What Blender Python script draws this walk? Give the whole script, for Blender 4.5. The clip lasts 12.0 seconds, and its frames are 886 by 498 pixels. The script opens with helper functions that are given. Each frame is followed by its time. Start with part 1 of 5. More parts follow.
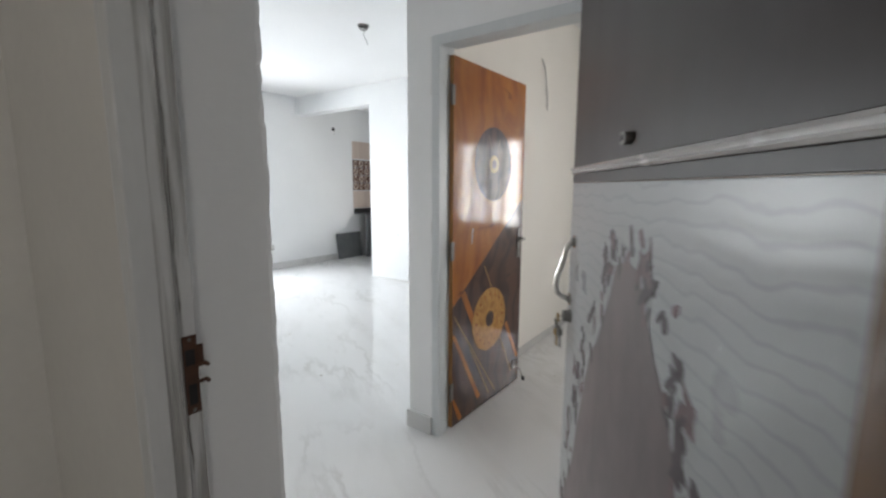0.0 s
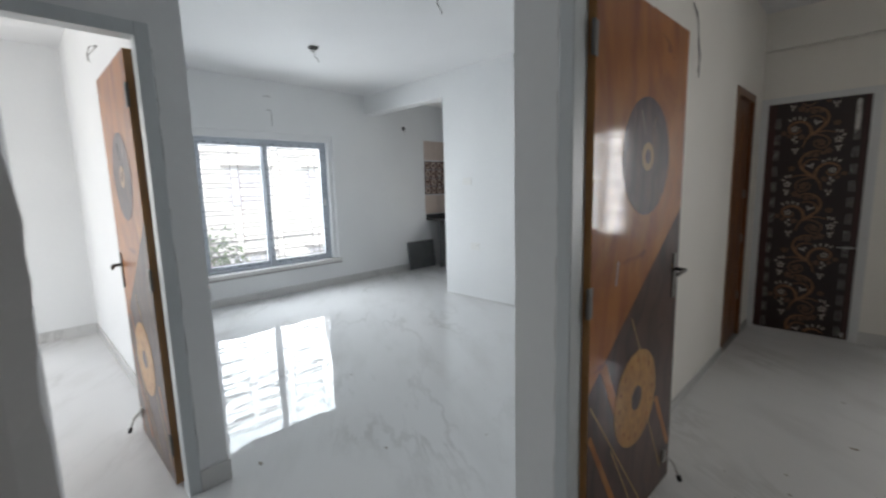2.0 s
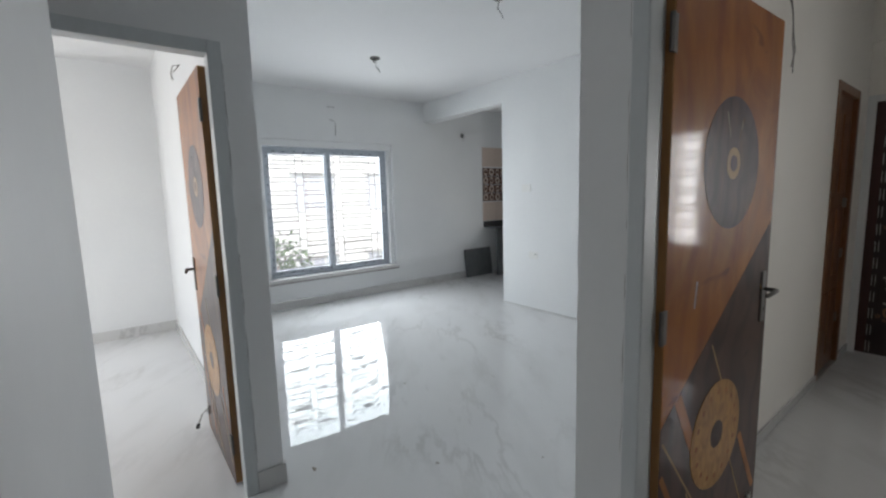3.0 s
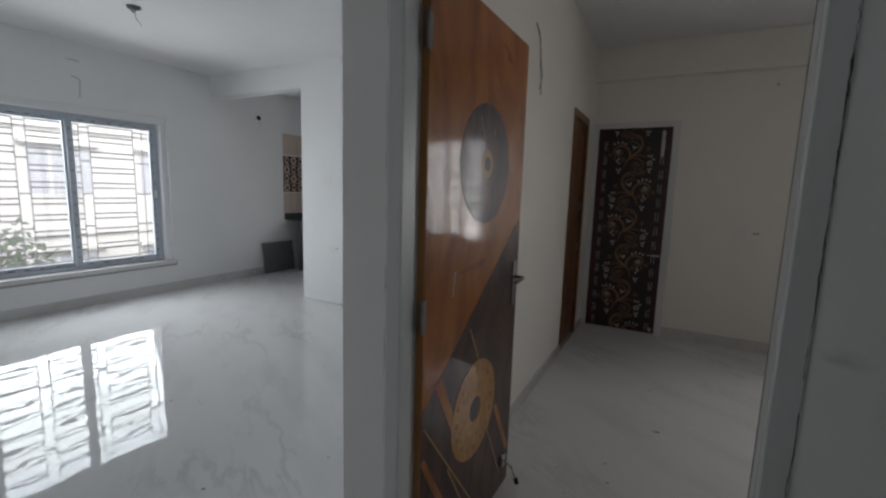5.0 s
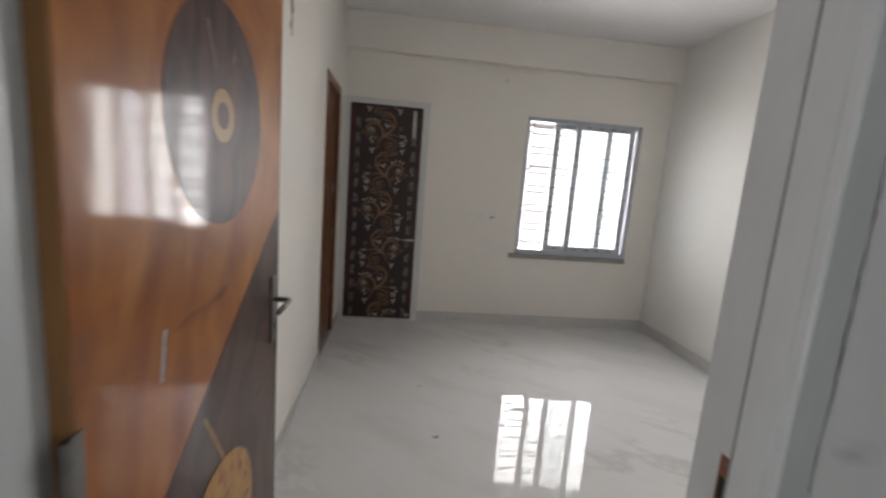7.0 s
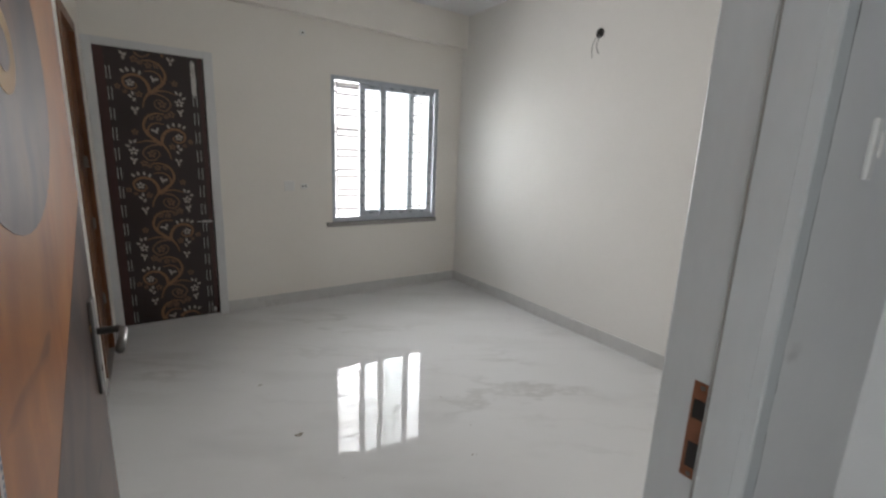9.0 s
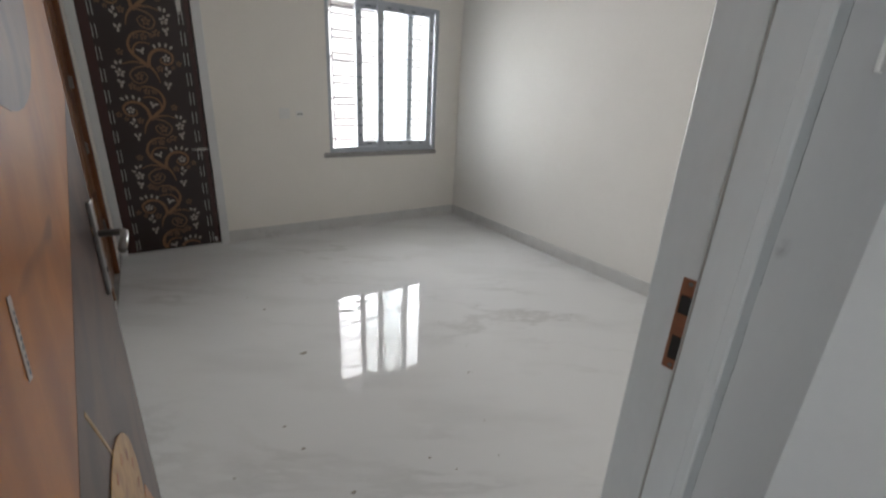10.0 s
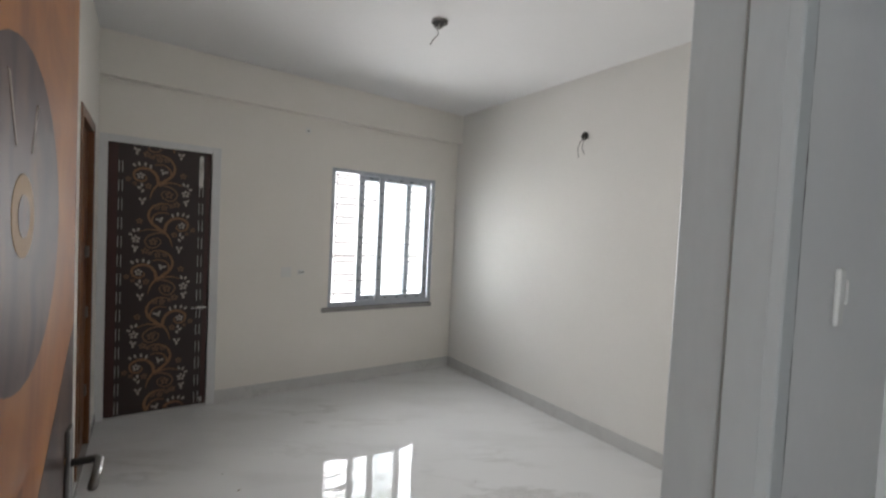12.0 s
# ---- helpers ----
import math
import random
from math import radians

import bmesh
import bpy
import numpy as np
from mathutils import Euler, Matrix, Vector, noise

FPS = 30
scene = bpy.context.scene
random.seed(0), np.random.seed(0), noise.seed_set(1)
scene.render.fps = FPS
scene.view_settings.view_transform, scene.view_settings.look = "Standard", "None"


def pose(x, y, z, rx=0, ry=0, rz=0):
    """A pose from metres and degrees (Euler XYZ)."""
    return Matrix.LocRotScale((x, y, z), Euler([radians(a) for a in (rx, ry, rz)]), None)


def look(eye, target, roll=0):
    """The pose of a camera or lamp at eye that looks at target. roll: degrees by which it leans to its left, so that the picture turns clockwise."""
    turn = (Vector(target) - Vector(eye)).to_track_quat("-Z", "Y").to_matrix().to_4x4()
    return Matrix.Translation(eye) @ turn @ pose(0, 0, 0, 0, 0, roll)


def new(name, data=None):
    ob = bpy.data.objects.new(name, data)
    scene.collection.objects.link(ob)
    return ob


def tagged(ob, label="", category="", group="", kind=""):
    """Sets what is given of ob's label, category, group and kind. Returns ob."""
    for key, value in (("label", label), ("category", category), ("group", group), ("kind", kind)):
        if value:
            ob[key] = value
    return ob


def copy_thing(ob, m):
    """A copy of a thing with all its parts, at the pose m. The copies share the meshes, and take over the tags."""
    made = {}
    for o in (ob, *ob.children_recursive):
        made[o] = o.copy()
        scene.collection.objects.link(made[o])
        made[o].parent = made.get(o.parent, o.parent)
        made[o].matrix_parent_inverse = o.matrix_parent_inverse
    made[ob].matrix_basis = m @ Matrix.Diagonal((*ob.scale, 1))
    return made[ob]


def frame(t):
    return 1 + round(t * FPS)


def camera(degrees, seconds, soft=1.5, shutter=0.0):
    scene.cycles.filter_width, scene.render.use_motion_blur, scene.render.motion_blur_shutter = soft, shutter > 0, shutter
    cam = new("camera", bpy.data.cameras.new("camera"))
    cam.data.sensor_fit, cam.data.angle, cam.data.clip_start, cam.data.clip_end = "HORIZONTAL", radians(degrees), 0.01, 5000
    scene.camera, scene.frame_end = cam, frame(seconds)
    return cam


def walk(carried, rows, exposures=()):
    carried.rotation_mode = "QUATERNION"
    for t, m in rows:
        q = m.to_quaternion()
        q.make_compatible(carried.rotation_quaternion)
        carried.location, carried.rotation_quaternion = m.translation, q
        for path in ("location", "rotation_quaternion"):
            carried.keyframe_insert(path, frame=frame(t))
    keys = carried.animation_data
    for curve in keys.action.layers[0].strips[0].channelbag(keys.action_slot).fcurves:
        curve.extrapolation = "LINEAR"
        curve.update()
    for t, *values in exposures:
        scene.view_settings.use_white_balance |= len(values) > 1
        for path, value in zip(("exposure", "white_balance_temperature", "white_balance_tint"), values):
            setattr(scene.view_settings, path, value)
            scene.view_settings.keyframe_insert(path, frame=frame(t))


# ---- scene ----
cam = camera(91.7, 12.0, soft=2.3, shutter=0.5)
PATH = [
    (0, (1.51, -1.767, 1.377), (0.362, -0.155, 1.088), 0.2),
    (0.5, (1.327, -1.576, 1.38), (0.1, -0.029, 1.066), -0.3),
    (1, (1.086, -1.417, 1.401), (-0.129, 0.141, 1.087), -0.5),
    (1.5, (0.934, -1.286, 1.405), (-0.313, 0.248, 1.1), -0.8),
    (1.7, (0.892, -1.227, 1.41), (-0.405, 0.267, 1.114), -1.2),
    (1.9, (0.859, -1.177, 1.412), (-0.506, 0.256, 1.124), -1.4),
    (2.1, (0.835, -1.144, 1.418), (-0.596, 0.225, 1.137), -1.7),
    (2.3, (0.817, -1.12, 1.421), (-0.67, 0.189, 1.149), -1.8),
    (2.5, (0.804, -1.118, 1.421), (-0.737, 0.13, 1.158), -1.9),
    (3, (0.798, -1.108, 1.431), (-0.778, 0.097, 1.18), -1.6),
    (3.5, (0.823, -1.078, 1.439), (-0.568, 0.339, 1.203), -0.3),
    (5.5, (0.858, -0.886, 1.406), (0.009, 0.902, 1.113), 1.7),
    (6, (0.814, -0.784, 1.407), (0.134, 1.071, 1.094), 2.1),
    (6.5, (0.677, -0.595, 1.394), (0.457, 1.368, 1.079), 4.3),
    (7, (0.594, -0.387, 1.413), (0.817, 1.576, 1.101), 4.5),
    (7.5, (0.517, -0.168, 1.435), (1.06, 1.736, 1.157), 3.5),
    (9.5, (0.353, -0.185, 1.373), (1.506, 1.366, 0.859), 3.1),
    (10, (0.359, -0.197, 1.337), (1.433, 1.345, 0.652), 2.9),
    (10.5, (0.365, -0.198, 1.323), (1.417, 1.321, 0.56), 3.2),
    (11, (0.367, -0.187, 1.37), (1.443, 1.402, 0.805), 3.6),
    (11.5, (0.366, -0.188, 1.458), (1.479, 1.455, 1.205), 3.0),
    (12, (0.365, -0.188, 1.511), (1.497, 1.459, 1.44), 2.8),
]
EXPOSURES = [(0.0, 3.0, 6600, 10.5), (1.0, 2.62, 6600, 10.5), (1.5, 2.25, 6500, 10), (2.0, 2.02, 6450, 10), (3.5, 1.79, 6450, 10), (5.5, 1.36, 6550, 12), (6.2, 1.84, 6600, 13), (7.0, 2.74, 6650, 13), (7.5, 2.8, 6550, 11),
             (9.5, 2.74, 6450, 10.5), (12.0, 2.76, 6450, 10.5)]
walk(cam, [(t, look(eye, target, roll)) for t, eye, target, roll in PATH], EXPOSURES)

# ---- world, sun ----
world = bpy.data.worlds.new("overcast_sky")
scene.world = world
world.use_nodes = True
wn, wl = world.node_tree.nodes, world.node_tree.links
wn.clear()
w_out = wn.new("ShaderNodeOutputWorld")
w_bg = wn.new("ShaderNodeBackground")
w_sky = wn.new("ShaderNodeTexSky")
w_sky.sky_type = "NISHITA"
w_sky.sun_disc = False
w_sky.sun_elevation = radians(35)
w_sky.sun_rotation = radians(102)
w_sky.dust_density = 4.0
w_grey = wn.new("ShaderNodeRGBToBW")
w_mix = wn.new("ShaderNodeMix")
w_mix.data_type = "RGBA"
w_mix.inputs[0].default_value = 0.6
wl.new(w_sky.outputs[0], w_grey.inputs[0])
wl.new(w_sky.outputs[0], w_mix.inputs[6])
wl.new(w_grey.outputs[0], w_mix.inputs[7])
wl.new(w_mix.outputs[2], w_bg.inputs[0])
w_bg.inputs[1].default_value = 0.15
wl.new(w_bg.outputs[0], w_out.inputs[0])

sun_data = bpy.data.lights.new("sun", "SUN")
sun_data.energy, sun_data.angle, sun_data.color = 0.5, radians(30), (1.0, 0.98, 0.96)
sun = new("sun", sun_data)
sun.matrix_world = look((12, -2.5, 8.5), (0, 0, 0))


def window_light(name, eye, target, width, height, power, tint=(0.95, 0.98, 1.0), spread=180):
    """The sky's light through an opening: an area lamp that fills it."""
    data = bpy.data.lights.new(name, "AREA")
    data.shape, data.size, data.size_y, data.energy, data.color = "RECTANGLE", width, height, power, tint
    data.spread = radians(spread)
    ob = new(name, data)
    ob.matrix_world = look(eye, target)
    return ob


window_light("living_window_light", (-5.25, 1.34, 1.29), (0, 1.34, -0.25), 1.88, 1.76, 24.5, (0.92, 0.975, 1.02), 160)
# Side room lamps sit in unseen openings, added to balance room and foyer.
window_light("side_room_south_fill", (-2.7, -4.14, 1.35), (-2.7, 0, 1.35), 1.7, 1.8, 7.0, (1.0, 0.99, 0.97))
window_light("side_room_west_fill", (-5.04, -2.72, 1.35), (0, -2.72, 1.35), 1.9, 1.8, 7.5, (1.0, 0.99, 0.97))
window_light("bedroom_window_light", (2.38, 4.01, 1.42), (1.75, 0, 1.42), 1.1, 1.25, 6.8, (0.98, 0.975, 0.975), 128)
# Landing lamp and its opening are unseen, added to brighten the entrance side.
window_light("landing_fill_light", (2.71, -3.4, 1.6), (0, -3.4, 1.6), 0.7, 0.9, 1.45, (1.0, 0.965, 0.92))
# Kitchen lamp stands for no known window; added to lift the dim kitchen end.
window_light("kitchen_fill_light", (-2.85, 4.84, 1.55), (-2.85, 0, 1.55), 0.85, 0.85, 2.0, (1.0, 0.99, 0.97))

# ---- materials ----
def material(name, base, rough=0.5, metal=0.0, second=None, scale=6.0, amount=0.5, fine=60.0, bump=0.0, bump_scale=80.0, coat=0.0, coat_rough=0.05,
             stretch=(1, 1, 1), rough_var=0.08, spec=0.5, per_piece=0.0, swirl=0.0):
    """A painted or solid surface: two scales of colour variation, uneven gloss and a fine relief."""
    m = bpy.data.materials.new(name)
    m.use_nodes = True
    nodes, links = m.node_tree.nodes, m.node_tree.links
    bsdf = nodes["Principled BSDF"]
    coords = nodes.new("ShaderNodeTexCoord")
    mapping = nodes.new("ShaderNodeMapping")
    mapping.inputs["Scale"].default_value = stretch
    links.new(coords.outputs["Object"], mapping.inputs[0])
    large = nodes.new("ShaderNodeTexNoise")
    large.inputs["Scale"].default_value, large.inputs["Detail"].default_value = scale, 5
    large.inputs["Distortion"].default_value = swirl
    small = nodes.new("ShaderNodeTexNoise")
    small.inputs["Scale"].default_value, small.inputs["Detail"].default_value = fine, 4
    for n in (large, small):
        links.new(mapping.outputs[0], n.inputs["Vector"])
    blend = nodes.new("ShaderNodeMath")
    blend.operation = "MULTIPLY_ADD"
    blend.inputs[1].default_value = 0.35
    links.new(small.outputs[0], blend.inputs[0])
    links.new(large.outputs[0], blend.inputs[2])
    ramp = nodes.new("ShaderNodeMapRange")
    ramp.inputs[1].default_value, ramp.inputs[2].default_value = 0.45, 0.95
    ramp.inputs[4].default_value = amount
    links.new(blend.outputs[0], ramp.inputs[0])
    mix = nodes.new("ShaderNodeMix")
    mix.data_type = "RGBA"
    mix.inputs[6].default_value = (*base, 1)
    mix.inputs[7].default_value = (*(second or [c * 0.8 for c in base]), 1)
    links.new(ramp.outputs[0], mix.inputs[0])
    colour = mix.outputs[2]
    if per_piece:
        info = nodes.new("ShaderNodeObjectInfo")
        hsv = nodes.new("ShaderNodeHueSaturation")
        span = nodes.new("ShaderNodeMapRange")
        span.inputs[3].default_value, span.inputs[4].default_value = 1 - per_piece, 1 + per_piece
        links.new(info.outputs["Random"], span.inputs[0])
        links.new(span.outputs[0], hsv.inputs["Value"])
        links.new(colour, hsv.inputs["Color"])
        colour = hsv.outputs[0]
    links.new(colour, bsdf.inputs["Base Color"])
    gloss = nodes.new("ShaderNodeMapRange")
    gloss.inputs[3].default_value, gloss.inputs[4].default_value = max(rough - rough_var, 0.02), rough + rough_var
    links.new(large.outputs[0], gloss.inputs[0])
    links.new(gloss.outputs[0], bsdf.inputs["Roughness"])
    bsdf.inputs["Metallic"].default_value = metal
    bsdf.inputs["Specular IOR Level"].default_value = spec
    bsdf.inputs["Coat Weight"].default_value = coat
    bsdf.inputs["Coat Roughness"].default_value = coat_rough
    if bump:
        relief = nodes.new("ShaderNodeTexNoise")
        relief.inputs["Scale"].default_value, relief.inputs["Detail"].default_value = bump_scale, 4
        links.new(mapping.outputs[0], relief.inputs["Vector"])
        node = nodes.new("ShaderNodeBump")
        node.inputs["Strength"].default_value, node.inputs["Distance"].default_value = bump, 0.01
        links.new(relief.outputs[0], node.inputs["Height"])
        links.new(node.outputs[0], bsdf.inputs["Normal"])
    return m


def marble(name, base, vein, rough=0.07, scale=0.9, strength=0.55, wave=0.0, scatter=0.0, spec=0.5):
    """Polished stone with soft clouds and thin wandering veins; wave: slow unevenness of the laid floor."""
    m = bpy.data.materials.new(name)
    m.use_nodes = True
    nodes, links = m.node_tree.nodes, m.node_tree.links
    bsdf = nodes["Principled BSDF"]
    coords = nodes.new("ShaderNodeTexCoord")
    mapping = nodes.new("ShaderNodeMapping")
    mapping.vector_type = "TEXTURE"
    mapping.inputs["Rotation"].default_value = (0, 0, radians(-33))
    mapping.inputs["Scale"].default_value = (1.7, 0.55, 1)
    links.new(coords.outputs["Object"], mapping.inputs[0])
    warp = nodes.new("ShaderNodeTexNoise")
    warp.inputs["Scale"].default_value, warp.inputs["Detail"].default_value = scale * 1.3, 6
    warp.inputs["Distortion"].default_value, warp.inputs["Roughness"].default_value = 0.25, 0.62
    links.new(mapping.outputs[0], warp.inputs["Vector"])
    dist = nodes.new("ShaderNodeMath")
    dist.operation = "SUBTRACT"
    dist.inputs[1].default_value = 0.5
    links.new(warp.outputs[0], dist.inputs[0])
    absolute = nodes.new("ShaderNodeMath")
    absolute.operation = "ABSOLUTE"
    links.new(dist.outputs[0], absolute.inputs[0])
    thin = nodes.new("ShaderNodeMapRange")
    thin.inputs[1].default_value, thin.inputs[2].default_value = 0.0, 0.03
    thin.inputs[3].default_value, thin.inputs[4].default_value = 1.0, 0.0
    links.new(absolute.outputs[0], thin.inputs[0])
    where = nodes.new("ShaderNodeTexNoise")
    where.inputs["Scale"].default_value = scale * 1.1
    links.new(coords.outputs["Object"], where.inputs["Vector"])
    fade = nodes.new("ShaderNodeMapRange")
    fade.inputs[1].default_value, fade.inputs[2].default_value = 0.46, 0.68
    links.new(where.outputs[0], fade.inputs[0])
    veins = nodes.new("ShaderNodeMath")
    veins.operation = "MULTIPLY"
    links.new(thin.outputs[0], veins.inputs[0])
    links.new(fade.outputs[0], veins.inputs[1])
    cloud = nodes.new("ShaderNodeTexNoise")
    cloud.inputs["Scale"].default_value, cloud.inputs["Detail"].default_value = scale * 2.2, 6
    links.new(mapping.outputs[0], cloud.inputs["Vector"])
    soft = nodes.new("ShaderNodeMapRange")
    soft.inputs[1].default_value, soft.inputs[2].default_value, soft.inputs[4].default_value = 0.5, 0.8, 0.28
    links.new(cloud.outputs[0], soft.inputs[0])
    total = nodes.new("ShaderNodeMath")
    total.operation = "MULTIPLY_ADD"
    total.inputs[1].default_value = strength
    total.use_clamp = True
    links.new(veins.outputs[0], total.inputs[0])
    links.new(soft.outputs[0], total.inputs[2])
    mix = nodes.new("ShaderNodeMix")
    mix.data_type = "RGBA"
    mix.inputs[6].default_value, mix.inputs[7].default_value = (*base, 1), (*vein, 1)
    links.new(total.outputs[0], mix.inputs[0])
    links.new(mix.outputs[2], bsdf.inputs["Base Color"])
    gloss = nodes.new("ShaderNodeMapRange")
    gloss.inputs[1].default_value, gloss.inputs[2].default_value = 0.35, 0.75
    gloss.inputs[3].default_value, gloss.inputs[4].default_value = rough, rough + 0.05 + scatter
    links.new(where.outputs[0], gloss.inputs[0])
    links.new(gloss.outputs[0], bsdf.inputs["Roughness"])
    bsdf.inputs["Specular IOR Level"].default_value = spec
    if wave:
        swell = nodes.new("ShaderNodeTexNoise")
        swell.inputs["Scale"].default_value, swell.inputs["Detail"].default_value = 5.5, 1.0
        links.new(coords.outputs["Object"], swell.inputs["Vector"])
        node = nodes.new("ShaderNodeBump")
        node.inputs["Strength"].default_value, node.inputs["Distance"].default_value = wave, 0.02
        links.new(swell.outputs[0], node.inputs["Height"])
        links.new(node.outputs[0], bsdf.inputs["Normal"])
    return m


def wood(name, base, dark, rough=0.28, coat=0.6, scale=3.0, along=(1, 1, 0.12), spec=0.4, swirl=1.6, coat_rough=0.06):
    m = material(name, base, rough, second=dark, scale=scale * 2.2, amount=0.9, fine=scale * 22, stretch=along, bump=0.05, bump_scale=90, coat=coat, coat_rough=coat_rough, spec=spec, swirl=swirl)
    return m


def veneer(name, base, dark, streak, scale=1.6, lines=0.35, coat_rough=0.075, coat=0.48):
    """Varnished figured veneer: slow clouds, wandering growth lines, fine pores and small dark knots under a clear gloss coat."""
    m = bpy.data.materials.new(name)
    m.use_nodes = True
    nodes, links = m.node_tree.nodes, m.node_tree.links
    bsdf = nodes["Principled BSDF"]
    coords = nodes.new("ShaderNodeTexCoord")

    def layer(kind, stretch, size, detail, distortion, low, high, amount):
        mapping, tex, span = nodes.new("ShaderNodeMapping"), nodes.new(kind), nodes.new("ShaderNodeMapRange")
        mapping.inputs["Scale"].default_value = stretch
        links.new(coords.outputs["Object"], mapping.inputs[0])
        links.new(mapping.outputs[0], tex.inputs["Vector"])
        tex.inputs["Scale"].default_value, tex.inputs["Detail"].default_value, tex.inputs["Distortion"].default_value = size, detail, distortion
        span.inputs[1].default_value, span.inputs[2].default_value, span.inputs[4].default_value = low, high, amount
        links.new(tex.outputs["Fac"], span.inputs[0])
        return span.outputs[0]

    def over(colour, factor, tone):
        mix = nodes.new("ShaderNodeMix")
        mix.data_type = "RGBA"
        links.new(factor, mix.inputs[0])
        if isinstance(colour, tuple):
            mix.inputs[6].default_value = (*colour, 1)
        else:
            links.new(colour, mix.inputs[6])
        mix.inputs[7].default_value = (*tone, 1)
        return mix.outputs[2]

    colour = over(base, layer("ShaderNodeTexNoise", (1.3, 1, 0.8), scale * 1.5, 4, 2.2, 0.42, 0.72, 0.85), dark)
    colour = over(colour, layer("ShaderNodeTexNoise", (1.6, 1, 0.6), scale * 1.1, 3, 3.0, 0.50, 0.75, 0.75), streak)
    colour = over(colour, layer("ShaderNodeTexWave", (1.0, 0.3, 0.8), scale * 0.9, 2, 14.0, 0.60, 1.0, lines), dark)
    colour = over(colour, layer("ShaderNodeTexNoise", (1, 1, 0.06), 130, 3, 0.0, 0.50, 0.75, 0.12), dark)
    colour = over(colour, layer("ShaderNodeTexNoise", (0.6, 1, 1.6), 7, 2, 0.6, 0.69, 0.76, 0.55), tuple(c * 0.4 for c in dark))
    links.new(colour, bsdf.inputs["Base Color"])
    bsdf.inputs["Roughness"].default_value, bsdf.inputs["Specular IOR Level"].default_value = 0.4, 0.15
    bsdf.inputs["Coat Weight"].default_value, bsdf.inputs["Coat Roughness"].default_value = coat, coat_rough
    swell, relief = nodes.new("ShaderNodeTexNoise"), nodes.new("ShaderNodeBump")
    swell.inputs["Scale"].default_value, swell.inputs["Detail"].default_value = 9, 2
    links.new(coords.outputs["Object"], swell.inputs["Vector"])
    relief.inputs["Strength"].default_value, relief.inputs["Distance"].default_value = 0.05, 0.01
    links.new(swell.outputs[0], relief.inputs["Height"])
    links.new(relief.outputs[0], bsdf.inputs["Coat Normal"])
    return m


def smear(name, tone, size, stretch, low, high, amount, blob=0.0):
    """A thin film of dirt that lets the paint show through; blob: fades out at that distance from the thing's origin."""
    m = bpy.data.materials.new(name)
    m.use_nodes = True
    nodes, links = m.node_tree.nodes, m.node_tree.links
    bsdf = nodes["Principled BSDF"]
    bsdf.inputs["Base Color"].default_value, bsdf.inputs["Roughness"].default_value = (*tone, 1), 0.6
    coords, mapping, tex, span = nodes.new("ShaderNodeTexCoord"), nodes.new("ShaderNodeMapping"), nodes.new("ShaderNodeTexNoise"), nodes.new("ShaderNodeMapRange")
    mapping.inputs["Scale"].default_value = stretch
    links.new(coords.outputs["Object"], mapping.inputs[0])
    links.new(mapping.outputs[0], tex.inputs["Vector"])
    tex.inputs["Scale"].default_value, tex.inputs["Detail"].default_value = size, 4
    span.inputs[1].default_value, span.inputs[2].default_value, span.inputs[4].default_value = low, high, amount
    links.new(tex.outputs["Fac"], span.inputs[0])
    factor = span.outputs[0]
    if blob:
        far, fade, both = nodes.new("ShaderNodeVectorMath"), nodes.new("ShaderNodeMapRange"), nodes.new("ShaderNodeMath")
        far.operation, both.operation = "LENGTH", "MULTIPLY"
        links.new(mapping.outputs[0], far.inputs[0])
        fade.inputs[2].default_value, fade.inputs[3].default_value, fade.inputs[4].default_value = blob, 1.0, 0.0
        links.new(far.outputs["Value"], fade.inputs[0])
        links.new(fade.outputs[0], both.inputs[0])
        links.new(factor, both.inputs[1])
        factor = both.outputs[0]
    clear, mix = nodes.new("ShaderNodeBsdfTransparent"), nodes.new("ShaderNodeMixShader")
    links.new(factor, mix.inputs[0])
    links.new(clear.outputs[0], mix.inputs[1])
    links.new(bsdf.outputs[0], mix.inputs[2])
    links.new(mix.outputs[0], nodes["Material Output"].inputs[0])
    return m


def wavy(name, base, groove):
    """A glossy laminate with wandering level lines pressed into it."""
    m = material(name, base, 0.3, second=[c * 0.9 for c in base], scale=4, fine=50, spec=0.3)
    nodes, links = m.node_tree.nodes, m.node_tree.links
    bsdf = nodes["Principled BSDF"]
    coords, band, near = nodes.new("ShaderNodeTexCoord"), nodes.new("ShaderNodeTexWave"), nodes.new("ShaderNodeMapRange")
    band.bands_direction = "Z"
    band.inputs["Scale"].default_value, band.inputs["Distortion"].default_value = 11.0, 6.0
    band.inputs["Detail"].default_value, band.inputs["Detail Scale"].default_value = 2.0, 0.9
    links.new(coords.outputs["Object"], band.inputs["Vector"])
    near.inputs[1].default_value, near.inputs[2].default_value = 0.80, 1.0
    links.new(band.outputs["Fac"], near.inputs[0])
    old = bsdf.inputs["Base Color"].links[0].from_socket
    mix = nodes.new("ShaderNodeMix")
    mix.data_type = "RGBA"
    links.new(near.outputs[0], mix.inputs[0])
    links.new(old, mix.inputs[6])
    mix.inputs[7].default_value = (*groove, 1)
    links.new(mix.outputs[2], bsdf.inputs["Base Color"])
    relief = nodes.new("ShaderNodeBump")
    relief.inputs["Strength"].default_value, relief.inputs["Distance"].default_value = 0.06, 0.004
    relief.invert = True
    links.new(band.outputs["Fac"], relief.inputs["Height"])
    links.new(relief.outputs[0], bsdf.inputs["Normal"])
    return m


